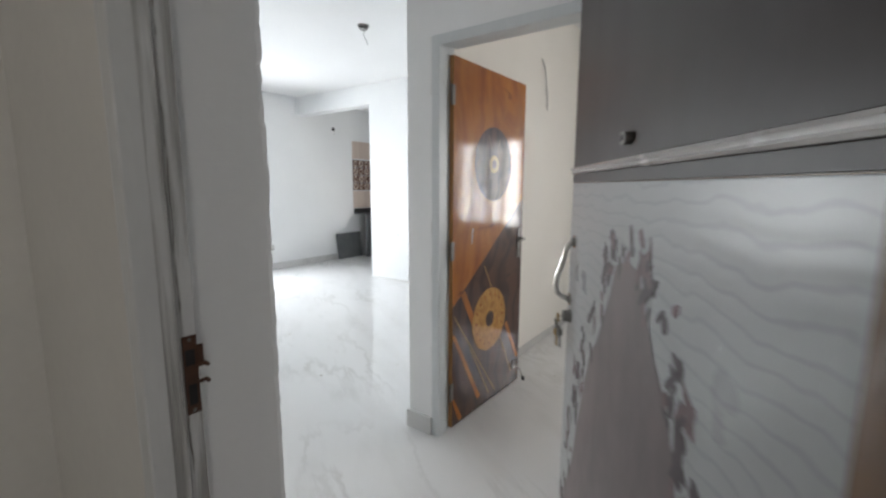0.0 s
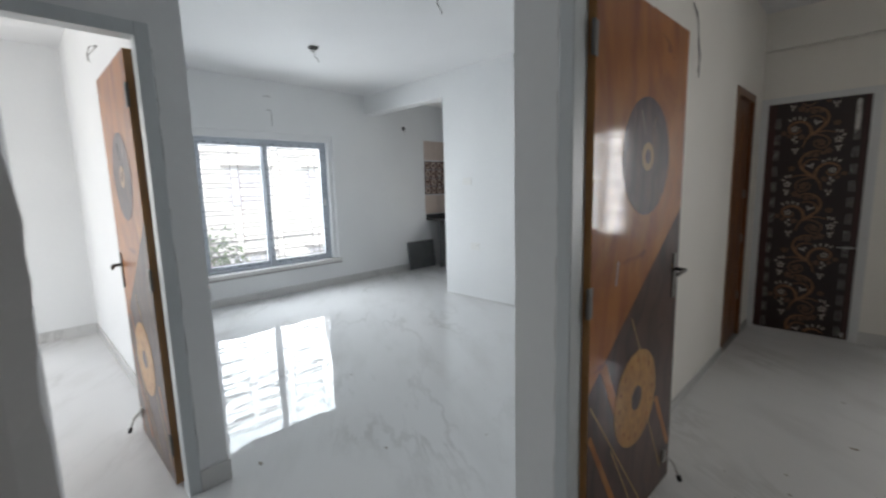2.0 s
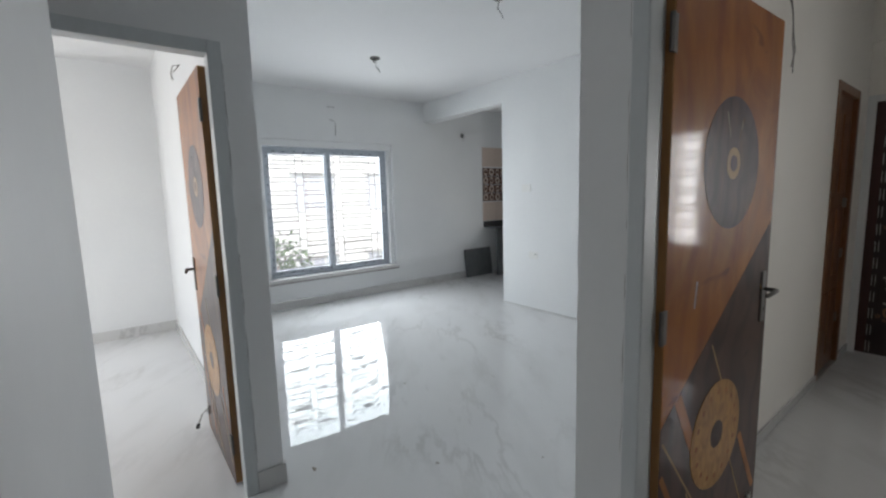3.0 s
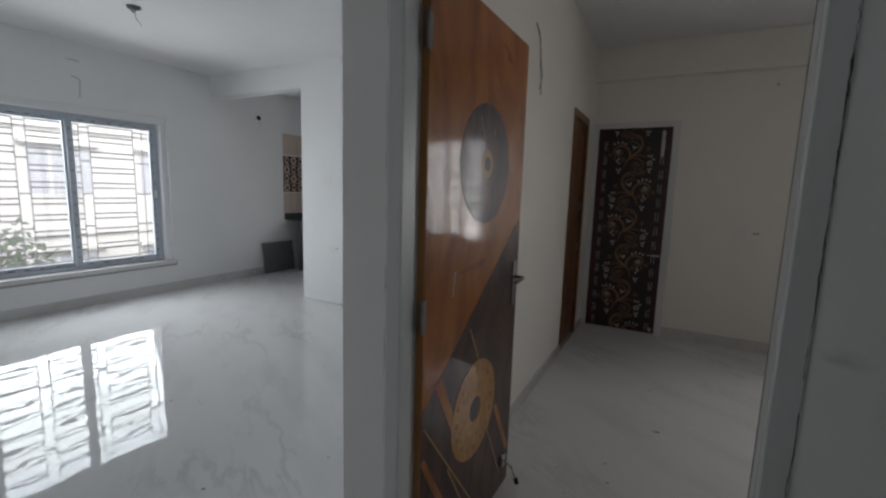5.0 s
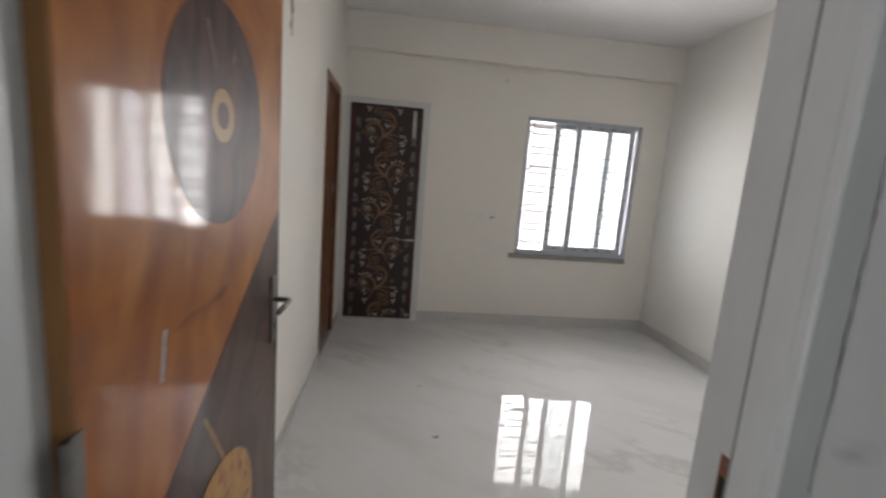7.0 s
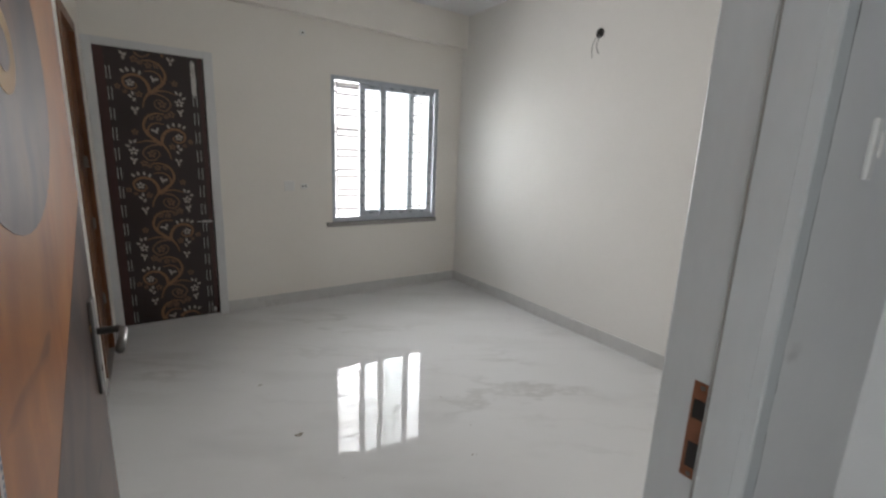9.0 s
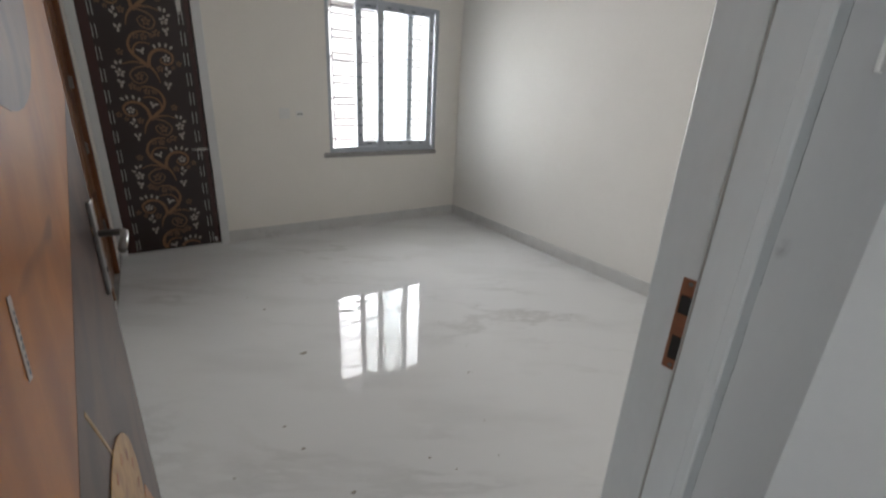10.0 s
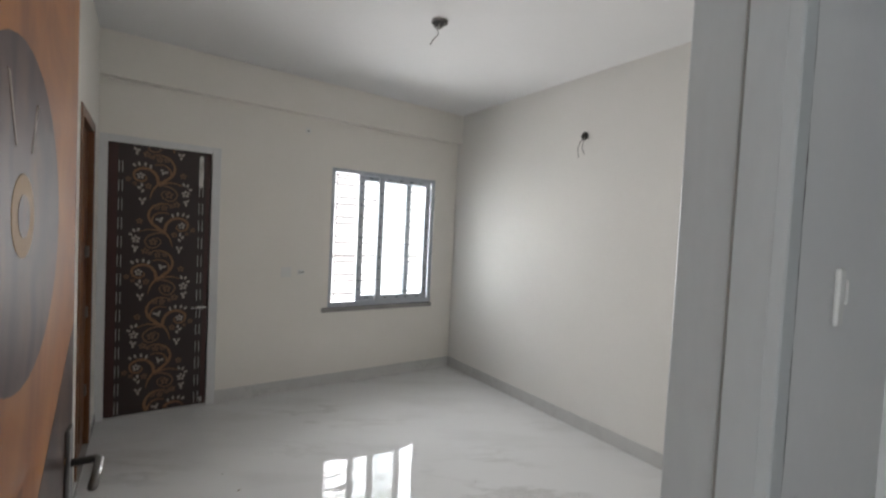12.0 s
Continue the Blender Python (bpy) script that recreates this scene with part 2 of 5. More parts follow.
def glass(name):
    """A thin pane: mostly let through, a little mirrored, a little scattered to imitate outdoor glare."""
    m = bpy.data.materials.new(name)
    m.use_nodes = True
    nodes, links = m.node_tree.nodes, m.node_tree.links
    nodes.remove(nodes["Principled BSDF"])
    clear, mirror, mix = nodes.new("ShaderNodeBsdfTransparent"), nodes.new("ShaderNodeBsdfGlossy"), nodes.new("ShaderNodeMixShader")
    clear.inputs[0].default_value = (0.95, 0.97, 0.97, 1)
    mirror.inputs["Roughness"].default_value = 0.02
    mix.inputs[0].default_value = 0.06
    # The translucent veil imitates glare, paling the tree and facade outside.
    scatter, veil = nodes.new("ShaderNodeBsdfTranslucent"), nodes.new("ShaderNodeMixShader")
    veil.inputs[0].default_value = 0.028
    links.new(clear.outputs[0], veil.inputs[1])
    links.new(scatter.outputs[0], veil.inputs[2])
    links.new(veil.outputs[0], mix.inputs[1])
    links.new(mirror.outputs[0], mix.inputs[2])
    links.new(mix.outputs[0], nodes["Material Output"].inputs[0])
    return m


M_WHITE = material("white_wall_paint", (0.80, 0.81, 0.81), 0.62, second=(0.74, 0.75, 0.76), scale=1.6, amount=0.7, fine=30, bump=0.06, bump_scale=45, spec=0.3)
M_CREAM = material("cream_wall_paint", (0.84, 0.815, 0.765), 0.6, second=(0.79, 0.765, 0.715), scale=1.6, amount=0.7, fine=30, bump=0.06, bump_scale=45, spec=0.3)
# Less yellow than the cream; used on the bedroom's east wall only.
M_PALE = material("east_wall_off_white", (0.81, 0.795, 0.765), 0.6, second=(0.76, 0.745, 0.715), scale=1.6, amount=0.7, fine=30, bump=0.06, bump_scale=45, spec=0.3)
M_CEIL = material("ceiling_paint", (0.82, 0.82, 0.82), 0.7, second=(0.76, 0.76, 0.76), scale=1.2, amount=0.6, fine=24, bump=0.04, bump_scale=40, spec=0.2)
M_LANDING = material("landing_wall_paint", (0.74, 0.725, 0.69), 0.65, second=(0.64, 0.625, 0.60), scale=1.8, amount=0.7, fine=30, bump=0.08, bump_scale=45, spec=0.3)
M_FRAME = material("grey_enamel_paint", (0.60, 0.63, 0.64), 0.4, second=(0.50, 0.53, 0.54), scale=3.0, amount=0.8, fine=70, bump=0.10, bump_scale=28, stretch=(1, 1, 0.25))
M_FRAME_L = material("white_enamel_paint", (0.70, 0.71, 0.71), 0.38, second=(0.56, 0.57, 0.57), scale=3.0, amount=0.8, fine=70, bump=0.10, bump_scale=28, stretch=(1, 1, 0.25))
M_MORTAR = material("grey_mortar", (0.33, 0.32, 0.30), 0.9, second=(0.2, 0.2, 0.19), scale=20, bump=0.5, bump_scale=60, spec=0.1)
M_FLOOR = marble("polished_floor_marble", (0.72, 0.725, 0.725), (0.37, 0.365, 0.35), rough=0.006, wave=0.045, scatter=-0.035, strength=0.40, spec=0.30)
M_SKIRT = marble("skirting_marble", (0.61, 0.61, 0.60), (0.38, 0.38, 0.38), rough=0.14, scale=2.2, strength=0.6)
M_SILL = marble("sill_stone", (0.33, 0.32, 0.31), (0.12, 0.115, 0.11), rough=0.2, scale=9, strength=0.8)
M_SILL_PALE = marble("pale_sill_stone", (0.66, 0.65, 0.64), (0.40, 0.39, 0.38), rough=0.2, scale=9, strength=0.6)
M_GRANITE = material("black_granite", (0.035, 0.035, 0.037), 0.12, second=(0.10, 0.10, 0.10), scale=60, fine=160, amount=0.6)
M_SLATE = material("grey_stone_slab", (0.10, 0.11, 0.115), 0.45, second=(0.17, 0.17, 0.17), scale=7, fine=90, amount=0.8, bump=0.1, bump_scale=90)
M_ORANGE = veneer("orange_veneer", (0.39, 0.130, 0.019), (0.18, 0.045, 0.007), (0.47, 0.195, 0.043))
M_EDGE = wood("door_edge_wood", (0.42, 0.22, 0.08), (0.26, 0.12, 0.04), rough=0.4, coat=0.2)
M_WENGE = veneer("wenge_veneer", (0.080, 0.036, 0.024), (0.026, 0.011, 0.009), (0.115, 0.055, 0.036), scale=2.2, lines=0.7, coat=0.45)
M_DISC = veneer("violet_brown_inlay", (0.085, 0.044, 0.044), (0.030, 0.015, 0.018), (0.150, 0.066, 0.036), scale=3.0, lines=0.8, coat=0.22)
M_YELLOW = veneer("yellow_burr_inlay", (0.48, 0.25, 0.06), (0.27, 0.11, 0.022), (0.55, 0.31, 0.09), scale=7)
M_RING = wood("pale_inlay", (0.40, 0.245, 0.10), (0.28, 0.15, 0.055), rough=0.3, coat=0.2, spec=0.1)
M_REDWOOD = wood("red_brown_wood", (0.22, 0.088, 0.032), (0.10, 0.036, 0.014), rough=0.4, coat=0.3)
M_DARKDOOR = material("dark_brown_laminate", (0.030, 0.018, 0.017), 0.33, second=(0.020, 0.012, 0.012), scale=4, fine=90, bump=0.06, bump_scale=200, spec=0.45)
M_DARKBAND = material("oxblood_laminate", (0.055, 0.020, 0.018), 0.33, second=(0.035, 0.013, 0.013), scale=4, fine=90, spec=0.45)
M_VINE = material("bronze_print", (0.25, 0.132, 0.066), 0.4, second=(0.22, 0.10, 0.045), scale=20, fine=120)
M_LEAF = material("silver_print", (0.46, 0.41, 0.365), 0.4, second=(0.30, 0.25, 0.215), scale=30, fine=120)
M_TWIG = material("dull_bronze_print", (0.20, 0.108, 0.06), 0.4, second=(0.13, 0.075, 0.048), scale=30, fine=120)
M_DASH = material("white_print", (0.52, 0.50, 0.48), 0.4, second=(0.40, 0.48, 0.46), scale=30, fine=120)
M_PAPER = material("glossy_label_paper", (0.46, 0.40, 0.36), 0.35, second=(0.38, 0.32, 0.28), scale=30)
M_STEEL = material("brushed_steel", (0.55, 0.54, 0.52), 0.28, metal=1.0, second=(0.42, 0.41, 0.40), scale=40, fine=200)
M_CHROME = material("polished_steel", (0.72, 0.70, 0.67), 0.16, metal=1.0, second=(0.6, 0.58, 0.55), scale=40, fine=200)
M_HANDLE = material("worn_steel", (0.17, 0.165, 0.16), 0.38, metal=1.0, second=(0.22, 0.21, 0.20), scale=40, fine=200)
M_STILE = wood("dark_edge_wood", (0.13, 0.066, 0.024), (0.06, 0.030, 0.011), rough=0.45, coat=0.1)
M_RAY = wood("dim_inlay", (0.20, 0.125, 0.09), (0.12, 0.075, 0.055), rough=0.28, coat=0.2, spec=0.3)
M_DULL = material("dull_metal", (0.24, 0.23, 0.22), 0.45, metal=1.0, second=(0.12, 0.11, 0.10), scale=30, fine=150)
M_BRASS = material("tarnished_brass", (0.30, 0.20, 0.085), 0.36, metal=1.0, second=(0.18, 0.11, 0.045), scale=40, fine=150)
M_RUST = material("paint_smeared_copper", (0.30, 0.13, 0.075), 0.5, metal=0.6, second=(0.16, 0.08, 0.055), scale=25, fine=120, bump=0.15, bump_scale=120)
M_RUST_DARK = material("dark_rusty_iron", (0.11, 0.055, 0.036), 0.55, metal=0.5, second=(0.05, 0.03, 0.022), scale=25, fine=120, bump=0.2, bump_scale=120)
M_LEAFPRINT = material("plum_grey_print", (0.085, 0.072, 0.078), 0.45, second=(0.15, 0.115, 0.12), scale=14, fine=60, spec=0.2)
M_RUBBER = material("black_rubber", (0.02, 0.02, 0.02), 0.6, scale=30)
M_BLACK = material("dark_hollow", (0.02, 0.018, 0.017), 0.8, scale=30)
M_UPVC = material("grey_filmed_profile", (0.47, 0.51, 0.56), 0.35, second=(0.38, 0.42, 0.47), scale=12, fine=60, amount=0.8, rough_var=0.12)
M_FILM = material("blue_black_film_print", (0.10, 0.12, 0.15), 0.4, scale=30)
M_BARS = material("painted_iron", (0.10, 0.095, 0.10), 0.5, second=(0.16, 0.11, 0.09), scale=30, fine=160)
M_PLASTIC = material("white_plastic", (0.78, 0.78, 0.76), 0.3, second=(0.72, 0.72, 0.70), scale=20)
M_WIRE = material("grey_wire", (0.22, 0.21, 0.20), 0.5, scale=30)
M_GLASS = glass("window_glass")
M_TAUPE = material("taupe_laminate", (0.042, 0.033, 0.031), 0.38, second=(0.028, 0.021, 0.019), scale=3, fine=60, amount=0.8, stretch=(1, 1, 0.3), spec=0.2)
M_PANEL = wavy("white_wavy_laminate", (0.345, 0.355, 0.36), (0.29, 0.30, 0.31))
M_MAUVE = material("mauve_print", (0.125, 0.105, 0.108), 0.45, second=(0.24, 0.195, 0.19), scale=4, fine=24, amount=0.9, spec=0.2, stretch=(1, 1, 0.5))
M_MAROON = material("maroon_print", (0.12, 0.055, 0.06), 0.3, second=(0.08, 0.05, 0.06), scale=10, fine=60)
M_MOULD = material("pearl_moulding", (0.62, 0.61, 0.60), 0.25, second=(0.52, 0.50, 0.50), scale=10, fine=80, coat=0.4)
M_TILE_P = material("beige_glazed_tile", (0.62, 0.51, 0.44), 0.15, second=(0.55, 0.45, 0.39), scale=8, fine=80, per_piece=0.06)
M_TILE_B = material("brown_glazed_tile", (0.12, 0.060, 0.042), 0.15, second=(0.08, 0.04, 0.03), scale=8, fine=80, per_piece=0.15)
M_FACADE = material("facade_plaster", (0.58, 0.57, 0.56), 0.85, second=(0.48, 0.47, 0.46), scale=0.5, fine=6, amount=0.8, bump=0.1, bump_scale=8, spec=0.2)
# Extra white tone stands in for the blown-out daylight beyond the bedroom.
M_BACKDROP = material("white_backdrop", (0.84, 0.84, 0.83), 0.85, second=(0.74, 0.74, 0.72), scale=0.5, fine=6, amount=0.7, bump=0.1, bump_scale=8, spec=0.2)
M_FACADE_D = material("hazy_pane", (0.40, 0.41, 0.46), 0.25, second=(0.34, 0.35, 0.40), scale=2, fine=9)
M_GROUND = material("dusty_ground", (0.26, 0.23, 0.20), 0.95, second=(0.16, 0.16, 0.12), scale=0.3, fine=3, spec=0.1)
M_BARK = material("bark", (0.14, 0.10, 0.07), 0.9, second=(0.08, 0.06, 0.04), scale=6, fine=30, bump=0.4, bump_scale=20, spec=0.1)
M_CRACK = material("dark_open_joint", (0.05, 0.047, 0.044), 0.9, second=(0.12, 0.11, 0.10), scale=60, spec=0.1)
M_SMUDGE = smear("grey_smudge", (0.30, 0.295, 0.29), 20, (1, 1, 2.2), 0.35, 0.80, 0.19, 0.045)
M_STREAK = smear("brown_grey_streak", (0.33, 0.31, 0.28), 38, (1, 1, 0.05), 0.38, 0.75, 0.42)
M_FOLIAGE = material("foliage", (0.105, 0.15, 0.065), 0.6, second=(0.07, 0.11, 0.045), scale=2.0, fine=10, amount=0.9, spec=0.2)


# ---- mesh helpers ----
def link_mesh(name, bm, mat, smooth=False):
    mesh = bpy.data.meshes.new(name)
    bmesh.ops.recalc_face_normals(bm, faces=bm.faces)
    bm.to_mesh(mesh)
    bm.free()
    for m in mat if isinstance(mat, (list, tuple)) else [mat]:
        mesh.materials.append(m)
    if smooth:
        for p in mesh.polygons:
            p.use_smooth = True
    return new(name, mesh)


def part(name, bm, mat, parent, label="", smooth=False):
    ob = link_mesh(name, bm, mat, smooth)
    ob.parent = parent
    if label:
        tagged(ob, label)
    return ob


def thing(name, label, category, m=None, group="", kind=""):
    ob = new(name)
    ob.empty_display_size = 0.1
    if m is not None:
        ob.matrix_basis = m
    return tagged(ob, label, category, group, kind)


def box(x0, x1, y0, y1, z0, z1, bevel=0.0, bm=None):
    bm = bm or bmesh.new()
    made = bmesh.ops.create_cube(bm, size=1.0)["verts"]
    for v in made:
        v.co = Vector(((x0 + x1) / 2 + v.co.x * (x1 - x0), (y0 + y1) / 2 + v.co.y * (y1 - y0), (z0 + z1) / 2 + v.co.z * (z1 - z0)))
    if bevel:
        edges = list({e for v in made for e in v.link_edges})
        bmesh.ops.bevel(bm, geom=edges, offset=bevel, segments=2, affect="EDGES", profile=0.5)
    return bm


def tube(points, radius, sides=8, bm=None, taper=1.0):
    """A round bar along a line of points."""
    bm = bm or bmesh.new()
    rings, pts = [], [Vector(p) for p in points]
    for i, p in enumerate(pts):
        ahead = (pts[min(i + 1, len(pts) - 1)] - pts[max(i - 1, 0)]).normalized()
        side = ahead.orthogonal().normalized() if i == 0 else (rings_side - ahead * rings_side.dot(ahead)).normalized()
        rings_side = side
        up = ahead.cross(side)
        r = radius * (1 + (taper - 1) * i / max(len(pts) - 1, 1))
        rings.append([bm.verts.new(p + r * (math.cos(a) * side + math.sin(a) * up)) for a in (2 * math.pi * k / sides for k in range(sides))])
    for a, b in zip(rings, rings[1:]):
        for k in range(sides):
            bm.faces.new((a[k], a[(k + 1) % sides], b[(k + 1) % sides], b[k]))
    bm.faces.new(rings[0][::-1])
    bm.faces.new(rings[-1])
    return bm


def disc(cx, cy, cz, r, depth, axis="y", sides=24, bm=None, rz=None):
    """A short round plate whose axis lies along x, y or z."""
    bm = bm or bmesh.new()
    rings = []
    for d in (0, depth):
        ring = []
        for k in range(sides):
            a = 2 * math.pi * k / sides
            c, s = r * math.cos(a), (rz or r) * math.sin(a)
            ring.append(bm.verts.new({"y": (cx + c, cy + d, cz + s), "x": (cx + d, cy + c, cz + s), "z": (cx + c, cy + s, cz + d)}[axis]))
        rings.append(ring)
    for k in range(sides):
        bm.faces.new((rings[0][k], rings[0][(k + 1) % sides], rings[1][(k + 1) % sides], rings[1][k]))
    bm.faces.new(rings[0][::-1])
    bm.faces.new(rings[1])
    return bm


def plate(points, y0, y1, bm=None):
    """A flat plate with a given outline in x and z, between y0 and y1."""
    bm = bm or bmesh.new()
    a = [bm.verts.new((x, y0, z)) for x, z in points]
    b = [bm.verts.new((x, y1, z)) for x, z in points]
    n = len(points)
    for k in range(n):
        bm.faces.new((a[k], a[(k + 1) % n], b[(k + 1) % n], b[k]))
    bm.faces.new(a[::-1])
    bm.faces.new(b)
    return bm


def wall(name, axis, near, far, a0, a1, z0, z1, openings, mat_near, mat_far, label):
    """A wall across x or y between the planes near and far, with openings (a0, a1, z0, z1) right through it."""
    us = sorted({a0, a1, *[v for o in openings for v in o[:2]]})
    zs = sorted({z0, z1, *[v for o in openings for v in o[2:]]})
    us, zs = [u for u in us if a0 <= u <= a1], [z for z in zs if z0 <= z <= z1]
    solid = lambda i, j: 0 <= i < len(us) - 1 and 0 <= j < len(zs) - 1 and not any(
        o[0] < (us[i] + us[i + 1]) / 2 < o[1] and o[2] < (zs[j] + zs[j + 1]) / 2 < o[3] for o in openings)
    bm, seen = bmesh.new(), {}

    def v(u, d, z):
        key = (u, d, z)
        if key not in seen:
            seen[key] = bm.verts.new((d, u, z) if axis == "x" else (u, d, z))
        return seen[key]

    for i in range(len(us) - 1):
        for j in range(len(zs) - 1):
            if not solid(i, j):
                continue
            u0, u1, w0, w1 = us[i], us[i + 1], zs[j], zs[j + 1]
            for d, k in ((near, 0), (far, 1)):
                bm.faces.new((v(u0, d, w0), v(u1, d, w0), v(u1, d, w1), v(u0, d, w1))).material_index = k
            if not solid(i - 1, j):
                bm.faces.new((v(u0, near, w0), v(u0, far, w0), v(u0, far, w1), v(u0, near, w1)))
            if not solid(i + 1, j):
                bm.faces.new((v(u1, near, w0), v(u1, far, w0), v(u1, far, w1), v(u1, near, w1)))
            if not solid(i, j - 1):
                bm.faces.new((v(u0, near, w0), v(u0, far, w0), v(u1, far, w0), v(u1, near, w0)))
            if not solid(i, j + 1):
                bm.faces.new((v(u0, near, w1), v(u0, far, w1), v(u1, far, w1), v(u1, near, w1)))
    return tagged(link_mesh(name, bm, [mat_near, mat_far]), label, "wall", kind="structure")


# ---- the large structure ----
H = 2.835
WEST = -4.83
tagged(link_mesh("floor", box(-5.03, 3.345, -4.1, 4.9, -0.15, 0.0), M_FLOOR), "polished white marble floor with faint grey veins", "floor", kind="structure")
tagged(link_mesh("ceiling", box(-5.03, 3.345, -4.1, 4.9, H, H + 0.15), M_CEIL), "plain white painted ceiling slab", "ceiling", kind="structure")

# The second opening is unseen, added for the side room's west lamp.
wall("wall_west", "x", WEST, WEST - 0.2, -4.1, 4.9, 0, H, [(0.41, 2.29, 0.385, 2.185), (-3.7, -1.75, 0.4, 2.3)], M_WHITE, M_FACADE, "white painted outer wall with a wide window opening and an added one")
wall("wall_partition_left", "y", -0.54, -0.64, WEST, -1.33, 0, H, [], M_WHITE, M_WHITE, "thin white painted partition wall")
wall("wall_left_room", "x", -1.33, -1.43, -4.1, -0.64, 0, H, [(-1.605, -0.665, 0, 2.11)], M_WHITE, M_WHITE, "white painted wall with a doorway")
wall("wall_entrance", "y", -1.16, -1.47, -0.25, 2.6, 0, H, [(0.555, 1.665, 0, 2.16)], M_WHITE, M_LANDING, "thick white painted wall with the entrance doorway")
wall("wall_alcove_side", "x", -0.25, -0.13, -2.3, -1.47, 0, H, [], M_WHITE, M_LANDING, "plain white painted wall")
wall("wall_alcove_end", "y", -2.3, -2.4, -1.33, -0.13, 0, H, [], M_WHITE, M_WHITE, "plain white painted wall")
wall("wall_foyer_east", "x", 1.685, 1.785, -1.16, 0.022, 0, H, [], M_WHITE, M_WHITE, "plain white painted wall")
wall("wall_bedroom_south", "y", 0.022, 0.165, 0.006, 3.245, 0, H, [(0.165, 1.098, 0, 2.105)], M_WHITE, M_CREAM, "white painted wall with the bedroom doorway")
wall("wall_bedroom_west", "x", 0.060, 0.006, 0.165, 3.80, 0, H, [(2.80, 3.47, 0, 2.115)], M_CREAM, M_WHITE, "cream painted wall with a wooden door near the corner")
wall("wall_bedroom_north", "y", 3.80, 4.0, 0.006, 3.245, 0, H, [(0.062, 0.850, 0, 2.118), (1.795, 2.965, 0.735, 2.09)], M_CREAM, M_FACADE, "cream painted wall with a window and a dark door")
wall("wall_bedroom_east", "x", 3.245, 3.345, 0.0, 4.0, 0, H, [], M_PALE, M_FACADE, "plain off-white painted wall")
wall("wall_kitchen_front", "y", 2.89, 2.99, -3.14, 0.006, 0, H, [], M_WHITE, M_WHITE, "white painted kitchen partition wall")
# The hole in the kitchen back wall is unseen, cut for the added lamp.
wall("wall_kitchen_back", "y", 4.72, 4.82, WEST, -1.5, 0, H, [(-3.3, -2.4, 1.1, 2.0)], M_WHITE, M_FACADE, "white painted kitchen wall")
wall("wall_kitchen_east", "x", -1.5, -1.4, 2.99, 4.82, 0, H, [], M_WHITE, M_WHITE, "plain white painted wall")
# Unseen opening, added for the side room's south lamp.
wall("wall_left_south", "y", -4.0, -4.1, WEST, -1.43, 0, H, [(-3.6, -1.8, 0.4, 2.3)], M_WHITE, M_FACADE, "white painted wall with an added, unseen opening")
tagged(link_mesh("beam_kitchen", box(WEST, -3.14, 2.89, 3.07, 2.55, H - 0.002), M_WHITE), "white painted ceiling beam over the kitchen opening", "beam", kind="structure")
tagged(link_mesh("beam_bedroom", box(0.060, 3.245, 3.72, 3.80, 2.52, H - 0.002), M_CREAM), "cream painted ceiling beam above the window wall", "beam", kind="structure")
# the landing outside the entrance
tagged(link_mesh("landing_floor", box(-0.13, 2.6, -4.1, -1.47, 0.0, 0.004), M_SKIRT), "grey stone landing floor", "floor", kind="structure")
# This wall's opening is unseen, added to let the landing lamp in.
wall("wall_landing_east", "x", 2.6, 2.7, -4.1, -1.16, 0, H, [(-3.75, -3.05, 1.15, 2.05)], M_LANDING, M_FACADE, "grey landing wall with an added, unseen opening")
wall("wall_landing_south", "y", -4.0, -4.1, -0.13, 2.6, 0, H, [], M_LANDING, M_FACADE, "plain grey landing wall")
wall("wall_landing_west", "x", -0.13, -0.25, -4.1, -2.4, 0, H, [], M_LANDING, M_WHITE, "plain grey landing wall")


def skirting(name, x0, x1, y0, y1, h=0.105):
    ob = link_mesh(name, box(x0, x1, y0, y1, 0.0, h, 0.002), M_SKIRT)
    return tagged(ob, "grey-white marble skirting along the wall", "skirting", kind="structure")


S = 0.012
skirting("baseboard_west", WEST, WEST + S, -0.54, 4.1)
skirting("baseboard_partition", WEST + S, -1.33, -0.54, -0.54 + S)
skirting("baseboard_left_end", -1.33, -1.33 + S, -0.665, -0.54 + S)
skirting("baseboard_left_room_north", WEST + S, -1.43, -0.64 - S, -0.64)
skirting("baseboard_left_room_west", WEST, WEST + S, -4.0, -0.64)
skirting("baseboard_kitchen", -3.14, 0.006 - S, 2.89 - S, 2.89, 0.02)
skirting("baseboard_pillar", 0.006 - S, 0.165, 0.022 - 0.016, 0.022)
skirting("baseboard_pillar_side", 0.006 - S, 0.006, 0.022, 2.87)
skirting("baseboard_foyer", 1.094, 1.685 - S, 0.022 - S, 0.022)
skirting("baseboard_foyer_east", 1.685 - S, 1.685, -1.16, 0.022)
skirting("baseboard_entrance", -0.25, 0.555, -1.16, -1.16 + S)
skirting("baseboard_bedroom_west", 0.060, 0.060 + S, 0.165, 2.80, 0.065)
skirting("baseboard_bedroom_west_corner", 0.060, 0.060 + S, 3.47, 3.785, 0.065)
skirting("baseboard_bedroom_north", 0.848, 3.245 - S, 3.80 - S, 3.80)
skirting("baseboard_bedroom_east", 3.245 - S, 3.245, 0.165, 3.80)
skirting("baseboard_bedroom_south", 1.094, 3.245 - S, 0.165, 0.165 + S)


